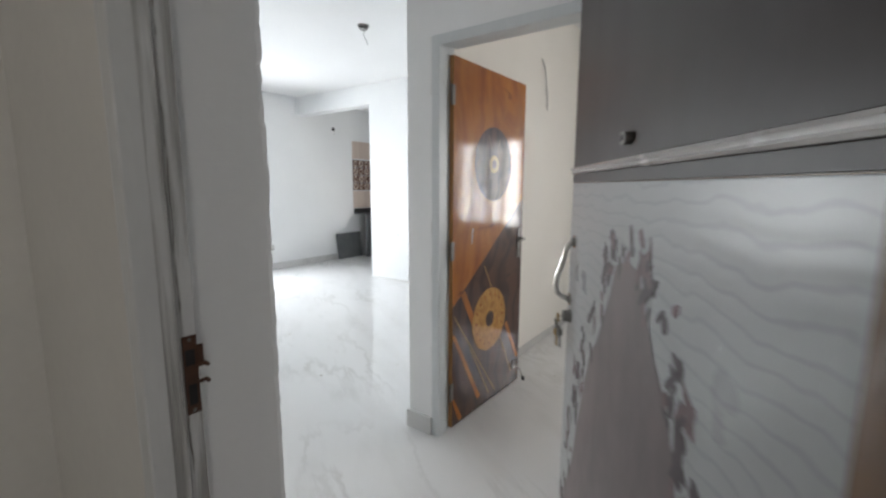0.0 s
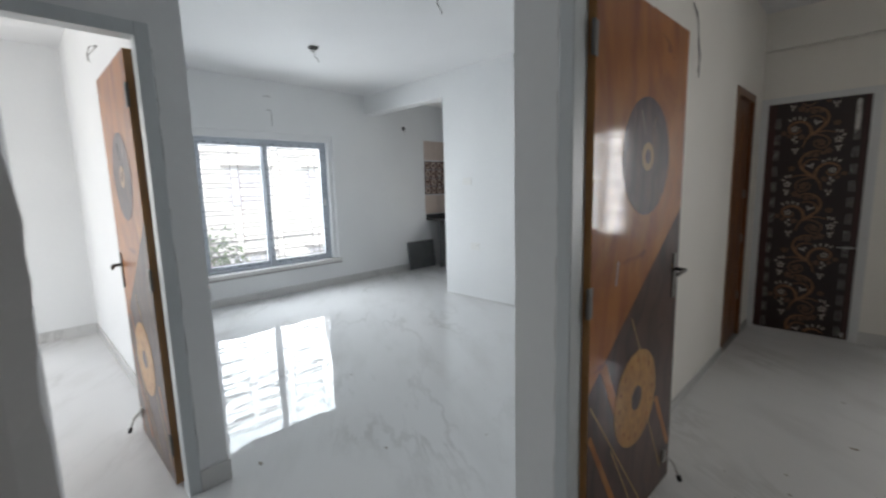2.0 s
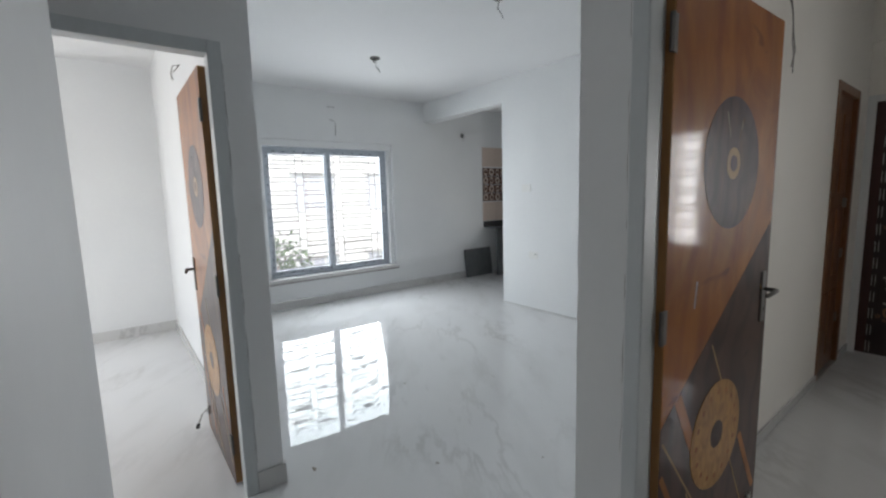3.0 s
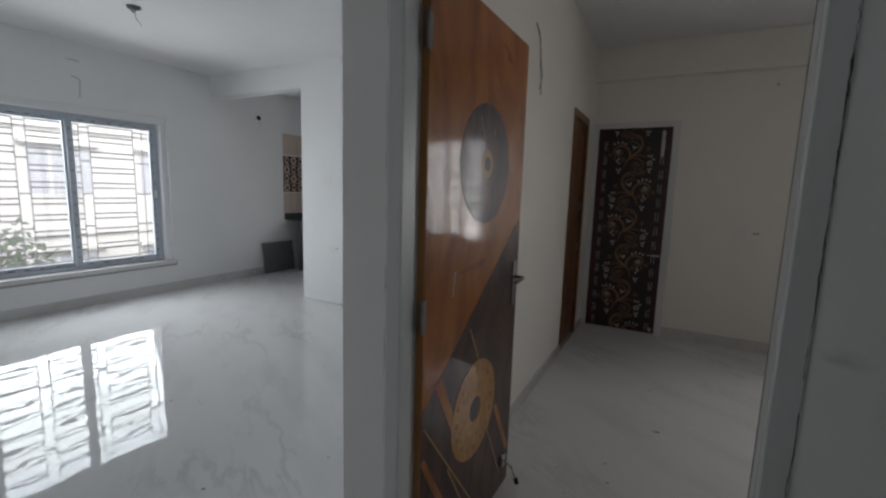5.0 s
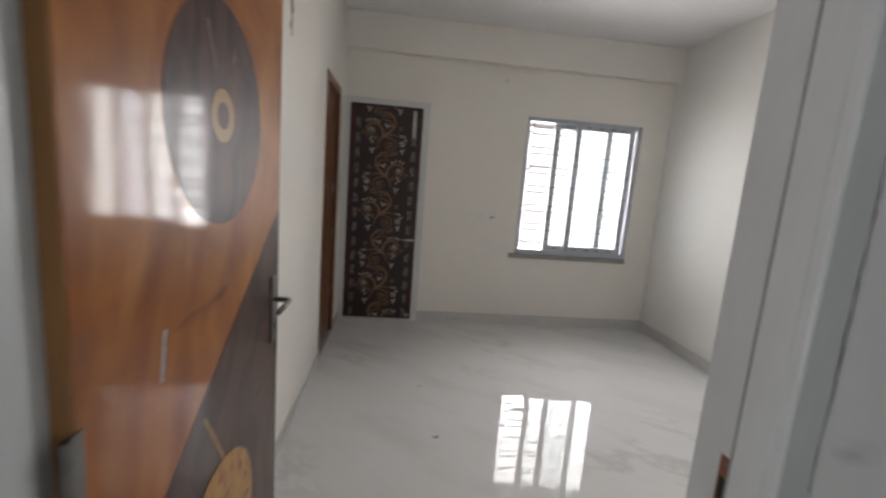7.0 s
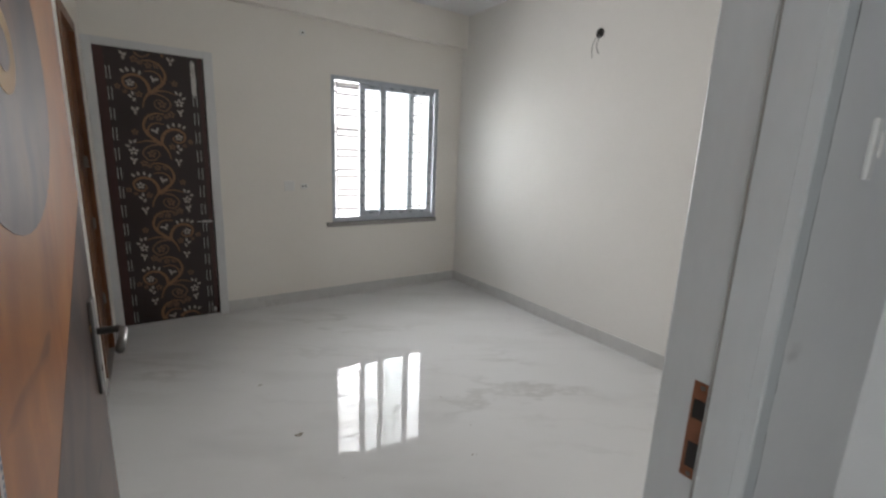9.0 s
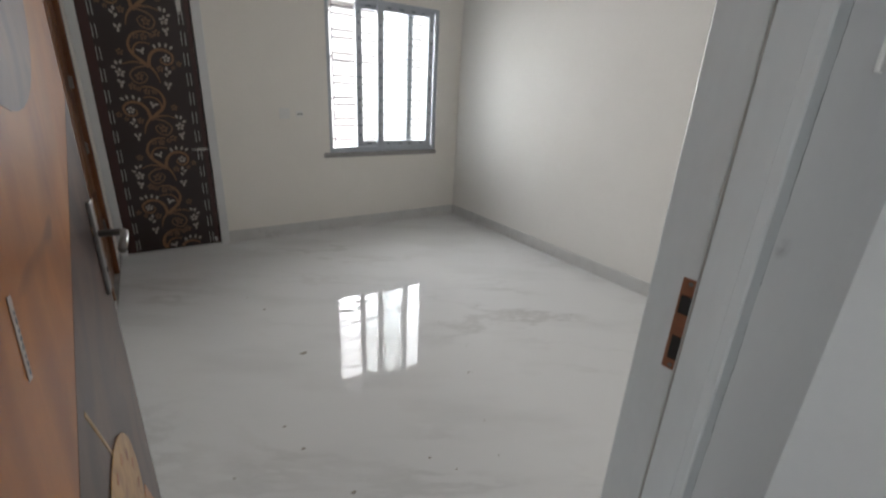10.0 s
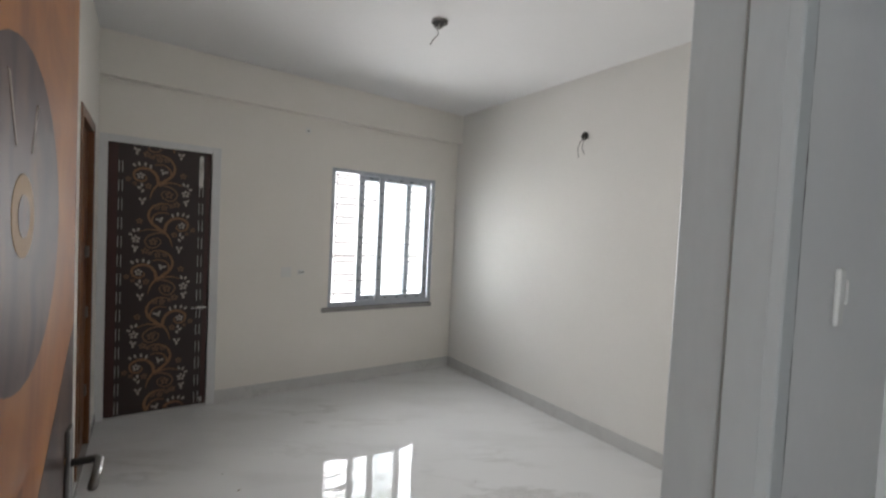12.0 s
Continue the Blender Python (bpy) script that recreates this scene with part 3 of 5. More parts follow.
# ---- doors ----
def door_frame(name, width, height, depth, mat, label, face=0.045, rebate=0.012, leaf_room=0.04, outer=0.0, face_far=None):
    """A frame round a doorway, its origin at the foot of the doorway's left outer corner; x across, y into the wall. Stop on the near side."""
    t = thing(name, label, "door frame", kind="structure")
    ff = face_far or face
    for n, (x0, x1, s) in (("jamb", (0, face, 1)), ("jamb", (width - ff, width, -1))):
        bm = bmesh.new()
        a, b = (x0, x1) if s > 0 else (x1, x0)
        prof = [(a, -outer), (b, -outer), (b, depth - leaf_room), (b - s * rebate, depth - leaf_room), (b - s * rebate, depth), (a, depth)]
        lo = [bm.verts.new((x, y, 0)) for x, y in prof]
        hi = [bm.verts.new((x, y, height)) for x, y in prof]
        for k in range(6):
            bm.faces.new((lo[k], lo[(k + 1) % 6], hi[(k + 1) % 6], hi[k]))
        bm.faces.new(lo[::-1])
        bm.faces.new(hi)
        bmesh.ops.bevel(bm, geom=[e for e in bm.edges if abs(e.verts[0].co.z - e.verts[1].co.z) > 1], offset=0.003, segments=1, affect="EDGES")
        part(n, bm, mat, t)
    part("head", box(face, width - ff, -outer, depth - leaf_room, height - face, height, 0.002), mat, t)
    part("head", box(face, width - ff, depth - leaf_room, depth, height - face + rebate, height, 0.002), mat, t)
    return t


def lever_handle(parent, x, z, side, mat=M_HANDLE, towards=-1):
    """A lever on a long plate on the face y = 0 of a door (side -1) or on its back."""
    p = part("handle_plate", box(x - 0.02, x + 0.02, min(0, side * 0.008), max(0, side * 0.008), z - 0.10, z + 0.10, 0.003), mat, parent, "brushed steel handle plate")
    bm = tube([(x, 0, z + 0.03), (x, side * 0.045, z + 0.03), (x + towards * 0.010, side * 0.052, z + 0.03), (x + towards * 0.055, side * 0.053, z + 0.029), (x + towards * 0.108, side * 0.052, z + 0.026)], 0.0080, 8)
    part("lever", bm, mat, p, "brushed steel door lever", smooth=True)
    part("keyhole", disc(x, side * 0.0085, z - 0.05, 0.006, side * 0.001, "y", 12), M_BLACK, p)


def hinge(parent, x, y, z):
    bm = tube([(x, y, z - 0.05), (x, y, z + 0.05)], 0.007, 10)
    box(x - 0.001, x + 0.028, y - 0.001, y + 0.004, z - 0.05, z + 0.05, bm=bm)
    for k in range(5):
        tube([(x, y, z - 0.042 + 0.02 * k), (x, y, z - 0.038 + 0.02 * k)], 0.0082, 10, bm)
    part("hinge", bm, M_DULL, parent, "dull grey steel butt hinge")


def veneer_door(name, label, m, mirror, side, w=0.83):
    """A flush veneered leaf, hinged on x = 0; the inlaid face is y = 0 (side -1, facing -y) or the far one."""
    h, th, k_w = 2.035, 0.035, w / 0.83
    t = thing(name, label, "door", m, "veneered room doors")
    ux = (lambda u: w - u) if mirror else (lambda u: u)
    y_at = lambda d: -d if side < 0 else th + d
    part("leaf", box(0.015, w, 0.0, th, 0.008, h, 0.002), [M_EDGE], t, "solid wooden door leaf")
    lay = lambda pts, a, b: plate([(ux(max(0.017, min(u, w - 0.003))), z) for u, z in pts], y_at(a), y_at(b))
    lo, hi = (0.017, w - 0.003)
    part("upper_veneer", lay([(lo, 0.713), (hi, 1.300), (hi, h - 0.002), (lo, h - 0.002)], 0.0002, 0.0012), M_ORANGE, t, "glossy orange wood veneer")
    part("lower_veneer", lay([(lo, 0.010), (hi, 0.010), (hi, 1.298), (lo, 0.711)], 0.0002, 0.0012), M_WENGE, t, "glossy dark wenge veneer")
    wide = lambda u0, z0, u1, z1, k: [(u0 - k, z0), (u0 + k, z0 + k * 0.7), (u1 + k, z1), (u1 - k, z1 - k * 0.7)]
    for u0, z0, u1, z1, k in ((0.115, 0.775, 0.245, 0.560, 0.021), (0.02, 0.545, 0.30, 0.085, 0.016), (0.625, 0.475, 0.80, 0.190, 0.014), (0.015, 0.165, 0.10, 0.030, 0.016)):
        part("stripe", lay(wide(u0, z0, u1, z1, k), 0.0013, 0.0020), M_ORANGE, t, "slanting orange inlay stripe")
    for u0, z0, u1, z1 in ((0.345, 0.90, 0.44, 0.745), (0.75, 1.05, 0.81, 0.94), (0.03, 0.66, 0.50, 0.05), (0.55, 0.40, 0.72, 0.10), (0.20, 0.42, 0.42, 0.06)):
        part("thin_stripe", lay(wide(u0, z0, u1, z1, 0.0035), 0.0013, 0.0018), M_RING, t)
    circle = lambda cu, cz, r, n=40: [(cu * k_w + r * math.cos(2 * math.pi * k / n), cz + r * math.sin(2 * math.pi * k / n)) for k in range(n)]
    d1 = part("dark_roundel", lay(circle(0.436, 1.506, 0.216), 0.0013, 0.0022), M_DISC, t, "dark violet-brown inlaid roundel")
    part("ring", lay(circle(0.435, 1.507, 0.052, 28), 0.0023, 0.0028), M_RING, d1, "pale inlaid ring")
    part("centre", lay(circle(0.435, 1.507, 0.027, 20), 0.0029, 0.0034), M_DISC, d1)
    for a0, l0, l1 in ((66, 0.09, 0.165), (112, 0.09, 0.175)):
        a = radians(a0)
        p0, p1 = (0.435 + l0 * math.cos(a), 1.507 + l0 * math.sin(a)), (0.435 + l1 * math.cos(a), 1.507 + l1 * math.sin(a))
        part("ray", lay([(p0[0] - 0.003, p0[1]), (p0[0] + 0.003, p0[1]), (p1[0] + 0.006, p1[1]), (p1[0] - 0.006, p1[1])], 0.0023, 0.0027), M_RAY, d1)
    d2 = part("yellow_roundel", lay(circle(0.415, 0.556, 0.198), 0.0022, 0.0031), M_YELLOW, t, "golden burr wood inlaid roundel")
    part("centre", lay(circle(0.415, 0.556, 0.050, 24), 0.0032, 0.0037), M_WENGE, d2)
    for k in range(16):
        a = 2 * math.pi * k / 16
        c = (0.415 + 0.158 * math.cos(a), 0.556 + 0.158 * math.sin(a))
        part("bead", lay(circle(*c, 0.011, 8), 0.0032, 0.0035), M_ORANGE, d2)
    lever_handle(t, w - 0.055, 1.0, -1, towards=-1)
    bm = tube([(w - 0.055, th, 1.03), (w - 0.055, th + 0.045, 1.03), (w - 0.13, th + 0.055, 1.025)], 0.009, 10)
    part("lever", bm, M_HANDLE, t, smooth=True)
    part("handle_plate", box(w - 0.075, w - 0.035, th, th + 0.008, 0.90, 1.10, 0.003), M_HANDLE, t)
    for z in (0.225, 1.03, 1.84):
        hinge(t, -0.004, -0.004 if side < 0 else th + 0.004, z)
    # door stop: a bracket with a swinging arm and a rubber foot
    yo = y_at(0.004)
    sgn = -1 if side < 0 else 1
    st = part("door_stop", box(w - 0.095, w - 0.065, min(y_at(0), y_at(0.012)), max(y_at(0), y_at(0.012)), 0.115, 0.175, 0.003), M_STEEL, t, "steel flip-down door stop")
    part("arm", tube([(w - 0.08, yo + sgn * 0.012, 0.15), (w - 0.068, yo + sgn * 0.040, 0.12), (w - 0.055, yo + sgn * 0.062, 0.055)], 0.0055, 8), M_STEEL, st, smooth=True)
    part("foot", tube([(w - 0.055, yo + sgn * 0.062, 0.058), (w - 0.052, yo + sgn * 0.068, 0.034)], 0.011, 10), M_RUBBER, st, "black rubber foot", smooth=True)
    return t


def strike_plate(name, label, m, mat=M_RUST):
    t = thing(name, label, "strike plate", m)
    bm = bmesh.new()
    box(-0.014, 0.014, 0, 0.002, -0.085, 0.085, bm=bm)
    part("plate", bm, mat, t)
    part("latch_hole", box(-0.008, 0.010, 0.0022, 0.003, 0.022, 0.055), M_BLACK, t)
    part("bolt_hole", box(-0.008, 0.008, 0.0022, 0.003, -0.065, -0.020), M_BLACK, t)
    part("lip", box(-0.026, -0.013, -0.001, 0.003, 0.015, 0.062, 0.001), mat, t)
    for z in (-0.077, 0.077):
        part("screw", disc(0, 0.002, z, 0.004, 0.001, "y", 10), M_DULL, t)
    return t


f = door_frame("door_frame_bedroom", 0.933, 2.105, 0.147, M_FRAME, "grey enamel painted bedroom door frame", face=0.048, rebate=0.014, leaf_room=0.080, outer=0.003)
f.matrix_basis = pose(0.165, 0.022, 0.0)
for y0, y1 in ((0.036, 0.040), (0.083, 0.086)):
    part("bead", box(0.933 - 0.0495, 0.933 - 0.047, y0 - 0.022, y1 - 0.022, 0.0, 2.05), M_MORTAR if y0 > 0.05 else M_FRAME, f, "thin dark line along the stop" if y0 > 0.05 else "")
veneer_door("veneered_door", "open orange and dark wood veneered door with inlaid roundels", pose(0.224, 0.113, 0, 0, 0, 88.6), False, -1)
sticker = thing("sticker", "thin white paper sticker on the orange door veneer", "sticker", pose(0.224, 0.113, 0, 0, 0, 88.6) @ pose(0.2055, -0.0018, 1.096, 0, 8, 0))
part("paper", box(-0.0055, 0.0055, -0.0004, 0.0, -0.043, 0.043), M_PAPER, sticker)
for k in range(8):
    part("print_bar", box(0.0008, 0.0048, -0.0008, -0.0005, -0.038 + 0.0088 * k, -0.032 + 0.0088 * k - 0.0012 * (k % 3)), M_FILM, sticker)
strike_plate("strike_plate", "paint-smeared coppery strike plate on the bedroom door jamb", pose(1.0635, 0.1000, 0.985, 0, 0, 90))

f = door_frame("door_frame_left_room", 0.94, 2.11, 0.11, M_FRAME, "grey enamel painted door frame with rounded corner", face=0.055, outer=0.008)
f.matrix_basis = pose(-1.33, -1.605, 0, 0, 0, 90)
veneer_door("veneered_door", "open veneered wooden door reflecting a pale room", pose(-1.442, -0.707, 0, 0, 0, 180.0), True, 1, 0.755)

f = door_frame("door_frame_entrance", 1.11, 2.16, 0.11, M_FRAME_L, "white enamel painted entrance door frame", face=0.045)
f.matrix_basis = pose(0.555, -1.47, 0)
# plaster returns inside the entrance doorway
def rough_return():
    """The plaster return inside the entrance doorway, its arris knocked and uneven."""
    bm, rows, rnd = bmesh.new(), [], random.Random(8)
    for k in range(141):
        z = 2.16 * k / 140
        a = 0.004 * noise.noise(Vector((0, 0, z * 9))) + 0.003 * noise.noise(Vector((3, 1, z * 33)))
        chip = 0.004 if rnd.random() < 0.08 else 0.0
        rows.append([bm.verts.new(p) for p in ((0.540, -1.36, z), (0.5635, -1.36, z), (0.5635 + a * 0.4, -1.172 - chip, z), (0.560 - chip + a, -1.158 + a, z), (0.548, -1.1565, z), (0.540, -1.1565, z))])
    for p, q in zip(rows, rows[1:]):
        for k in range(5):
            bm.faces.new((p[k], p[k + 1], q[k + 1], q[k]))
    return bm


tagged(link_mesh("reveal_entrance", rough_return(), M_WHITE), "white plaster return with a chipped edge beside the entrance door", "wall", kind="structure")


def crack(name, x, y, z0, z1, width, seed, label, along_y=False, mat=M_MORTAR, gaps=-0.12):
    """A jagged open joint between a frame and the plaster, broken off here and there."""
    bm, rnd, rows = bmesh.new(), random.Random(seed), []
    n = int((z1 - z0) / 0.008)
    for k in range(n + 1):
        z = z0 + (z1 - z0) * k / n
        c = 0.004 * noise.noise(Vector((seed, 0, z * 11))) + 0.0018 * noise.noise(Vector((seed, 3, z * 60))) + rnd.uniform(-0.0008, 0.0008)
        w = width * max(0.10, 0.45 + noise.noise(Vector((seed, 5, z * 9))) + 0.6 * noise.noise(Vector((seed, 8, z * 40))))
        rows.append((noise.noise(Vector((seed, 9, z * 6))), [bm.verts.new((x, y + q, z) if along_y else (x + q, y, z)) for q in (c - w, c + w)]))
    for (g, p), (_, q) in zip(rows, rows[1:]):
        if g > gaps:
            bm.faces.new((p[0], p[1], q[1], q[0]))
    bmesh.ops.delete(bm, geom=[v for v in bm.verts if not v.link_faces], context="VERTS")
    return tagged(link_mesh(name, bm, mat), label, "joint", kind="structure")


crack("trim_joint_bedroom_right", 1.094, 0.0186, 0.02, 1.15, 0.0014, 3, "dark open plaster joint beside the door frame", mat=M_CRACK)
crack("trim_joint_bedroom_right_upper", 1.094, 0.0186, 1.15, 2.1, 0.0020, 9, "wide dark open plaster joint beside the door frame", mat=M_CRACK)
crack("trim_joint_entrance_rebate", 0.5892, -1.390, 0.02, 2.1, 0.0022, 12, "dark cracked paint line along the entrance frame", True)
for name, x, y0, y1, label in (("trim_streak_rebate", 0.5893, -1.397, -1.362, "broad brownish paint streaks along the entrance frame"), ("trim_streak_stop", 0.6003, -1.430, -1.400, "broad grey paint streaks on the entrance frame stop")):
    tagged(link_mesh(name, box(x, x + 0.0004, y0, y1, 0.02, 2.10), M_STREAK), label, "paint streak", kind="structure")
crack("trim_joint_left_room", -1.3288, -0.6615, 0.11, 2.1, 0.0016, 21, "thin dark plaster joint beside the side room door frame", True, M_CRACK)
crack("trim_joint_bedroom_left", 0.163, 0.0186, 0.11, 2.1, 0.0012, 6, "thin plaster joint beside the door frame")
def smudge(x, z, w, h, tilt, label):
    ob = tagged(link_mesh("wall_smudge", plate([(w * math.cos(2 * math.pi * k / 20), h * math.sin(2 * math.pi * k / 20)) for k in range(20)], -0.0004, 0.0), M_SMUDGE), label, "smudge")
    ob.matrix_basis = pose(x, 0.0214, z, 0, tilt, 0)


smudge(1.147, 1.136, 0.045, 0.022, 12, "soft grey dirt smudge on the white foyer wall")
sp = strike_plate("strike_plate", "dark rusty strike plate on the entrance jamb", pose(0.589, -1.378, 0.985, 0, 0, -90), M_RUST_DARK)
for z in (0.018, -0.018):
    part("hook", tube([(-0.012, 0.004, z), (-0.026, 0.008, z + 0.003), (-0.032, 0.006, z - 0.004)], 0.0045, 8), M_RUST_DARK, sp)


def entrance_door():
    w, h, th = 0.99, 2.09, 0.04
    ang = math.degrees(math.atan2(-0.55 + 1.402, 1.098 - 1.604))
    t = thing("entrance_door", "half-open entrance door with taupe panel and mauve floral print", "door", pose(1.604, -1.402, 0, 0, 0, ang))
    # x runs from the hinge to the free edge; the outer face is y = 0 and faces +y
    part("leaf", box(0, w, -th, 0, 0.008, h, 0.002), M_STILE, t, "solid wooden entrance leaf")
    part("upper_panel", box(0.035, w - 0.002, 0.0002, 0.003, 1.430, h - 0.004, 0.001), M_TAUPE, t, "dark taupe laminate panel")
    part("lower_panel", box(0.035, w - 0.002, 0.0002, 0.003, 0.012, 1.386, 0.001), M_PANEL, t, "white marble-look laminate panel")
    part("band", box(0.035, w - 0.002, 0.0002, 0.004, 1.388, 1.410, 0.001), M_TAUPE, t, "narrow taupe band")
    bm = bmesh.new()
    prof = [(0, 1.410), (0.006, 1.411), (0.010, 1.415), (0.006, 1.419), (0.012, 1.424), (0.008, 1.429), (0, 1.430)]
    for x in (0.035, w - 0.002):
        ring = [bm.verts.new((x, y, z)) for y, z in prof]
        if x > 0.1:
            for k in range(len(prof) - 1):
                bm.faces.new((last[k], last[k + 1], ring[k + 1], ring[k]))
        last = ring
    part("moulding", bm, M_MOULD, t, "pearl-white profiled moulding")
    part("edge_strip", box(0.0, 0.034, 0.0002, 0.006, 0.012, h - 0.004, 0.002), M_STILE, t, "brown wooden edge strip")
    rnd = random.Random(5)
    # printed hill with leaves; u is the distance from the free edge
    left = [(0.0 + 0.49 - 0.49 * (k / 14) ** 0.8, 1.255 - 1.0 * (k / 14) ** 1.25) for k in range(15)]
    right = [(0.49 + 0.43 * (k / 14) ** 0.9, 1.255 - 0.62 * (k / 14) ** 1.15) for k in range(15)]
    jag = lambda p: (p[0] + rnd.uniform(-0.012, 0.012), p[1] + rnd.uniform(-0.012, 0.012))
    pts = [jag(p) for p in left[::-1]] + [jag(p) for p in right[1:]]
    pts = [(max(0.01, min(0.925, u)), z) for u, z in pts] + [(0.925, 0.02), (0.01, 0.02)]
    part("hill_print", plate([(w - u, z) for u, z in pts], 0.0031, 0.0036), M_MAUVE, t, "mauve-grey printed hill shape")
    bm, bm2 = bmesh.new(), bmesh.new()
    for n in range(120):
        side = left if n % 2 else right
        u, z = side[rnd.randrange(0, 13)]
        off = rnd.uniform(-0.005, 0.085) * (-1 if side is left else 1)
        u, z = max(0.03, min(0.90, u + off)), z + rnd.uniform(-0.02, 0.06)
        for q in range(rnd.choice((1, 2, 3))):
            a, l, b = rnd.uniform(-0.9, 0.9), rnd.uniform(0.010, 0.025), rnd.uniform(0.0045, 0.009)
            uu, zz = u + rnd.uniform(-0.012, 0.012), z + rnd.uniform(-0.02, 0.02)
            ring = []
            for k in range(9):
                w1 = 1 + rnd.uniform(-0.25, 0.25)
                c, s = w1 * b * math.cos(2 * math.pi * k / 9), w1 * l * math.sin(2 * math.pi * k / 9)
                ring.append((w - (uu + c * math.cos(a) - s * math.sin(a)), zz + c * math.sin(a) + s * math.cos(a)))
            plate(ring, 0.0031, 0.0037 + 0.000002 * n, bm if n % 3 else bm2)
    part("leaf_print", bm, M_LEAFPRINT, t, "mauve printed leaves")
    part("petal_print", bm2, M_MAROON, t, "maroon printed petals")
    # viewer ring on the upper panel
    x = w - 0.455
    k = part("door_viewer", tube([(x, 0.003, 1.462), (x, 0.018, 1.462)], 0.012, 16), M_DULL, t, "round dull metal door viewer", smooth=False)
    part("lens", disc(x, 0.0182, 1.462, 0.007, 0.0006, "y", 14), M_BLACK, k)
    # curved pull, lock and keys on the outer face near the free edge
    x = 0.940
    p = part("pull_handle", tube([(x - 0.016, 0.003, 1.228), (x - 0.014, 0.016, 1.224), (x - 0.011, 0.026, 1.208), (x - 0.007, 0.030, 1.186), (x - 0.002, 0.036, 1.158), (x + 0.003, 0.045, 1.130),
                                  (x + 0.006, 0.048, 1.104), (x + 0.009, 0.042, 1.080), (x + 0.011, 0.026, 1.066), (x + 0.012, 0.003, 1.060)], 0.0078, 12), M_CHROME, t, "curved polished steel pull handle", smooth=True)
    for dx, z in ((-0.016, 1.228), (0.012, 1.060)):
        part("rose", tube([(x + dx, 0.003, z), (x + dx, 0.007, z)], 0.018, 16), M_CHROME, p)
        part("collar", tube([(x + dx, 0.003, z), (x + dx, 0.013, z)], 0.0115, 14), M_HANDLE, p)
    lz = 1.012
    lock = part("lock_barrel", tube([(x + 0.008, 0.003, lz), (x + 0.008, 0.010, lz), (x + 0.008, 0.012, lz), (x + 0.008, 0.024, lz)], 0.020, 18, None, 0.75), M_HANDLE, t, "dull metal lock barrel")
    part("key", box(x, x + 0.016, 0.022, 0.038, lz - 0.0015, lz + 0.0015, 0.0008), M_CHROME, lock, "small steel key in the lock")
    part("key_head", disc(x + 0.008, 0.036, lz - 0.006, 0.014, 0.003, "y", 14), M_BRASS, lock, "brass key bow")
    ring = lambda cz, r, y: tube([(x + 0.008 + r * math.sin(a), y + 0.004 * math.cos(a), cz + r * math.cos(a)) for a in (2 * math.pi * k / 16 for k in range(17))], 0.0020, 6)
    part("key_ring", ring(lz - 0.026, 0.016, 0.040), M_DULL, lock)
    for k, (dx, dy, lean) in enumerate(((-0.016, 0.034, -22), (-0.004, 0.040, -6), (0.010, 0.038, 9), (0.020, 0.034, 24))):
        a = radians(lean)
        top = Vector((x + 0.008 + dx * 0.5, dy, lz - 0.038))
        tip = top + Vector((math.sin(a), 0, -math.cos(a))) * 0.050
        bm = tube([top, top + (tip - top) * 0.35], 0.0085, 8)
        tube([top + (tip - top) * 0.3, tip], 0.0032, 6, bm)
        part("spare_key", bm, M_BRASS if k == 1 else M_HANDLE, lock, "spare key on the ring")
    for z in (0.25, 1.05, 1.85):
        hinge(t, 0.0, -th - 0.004, z)
    return t


entrance_door()


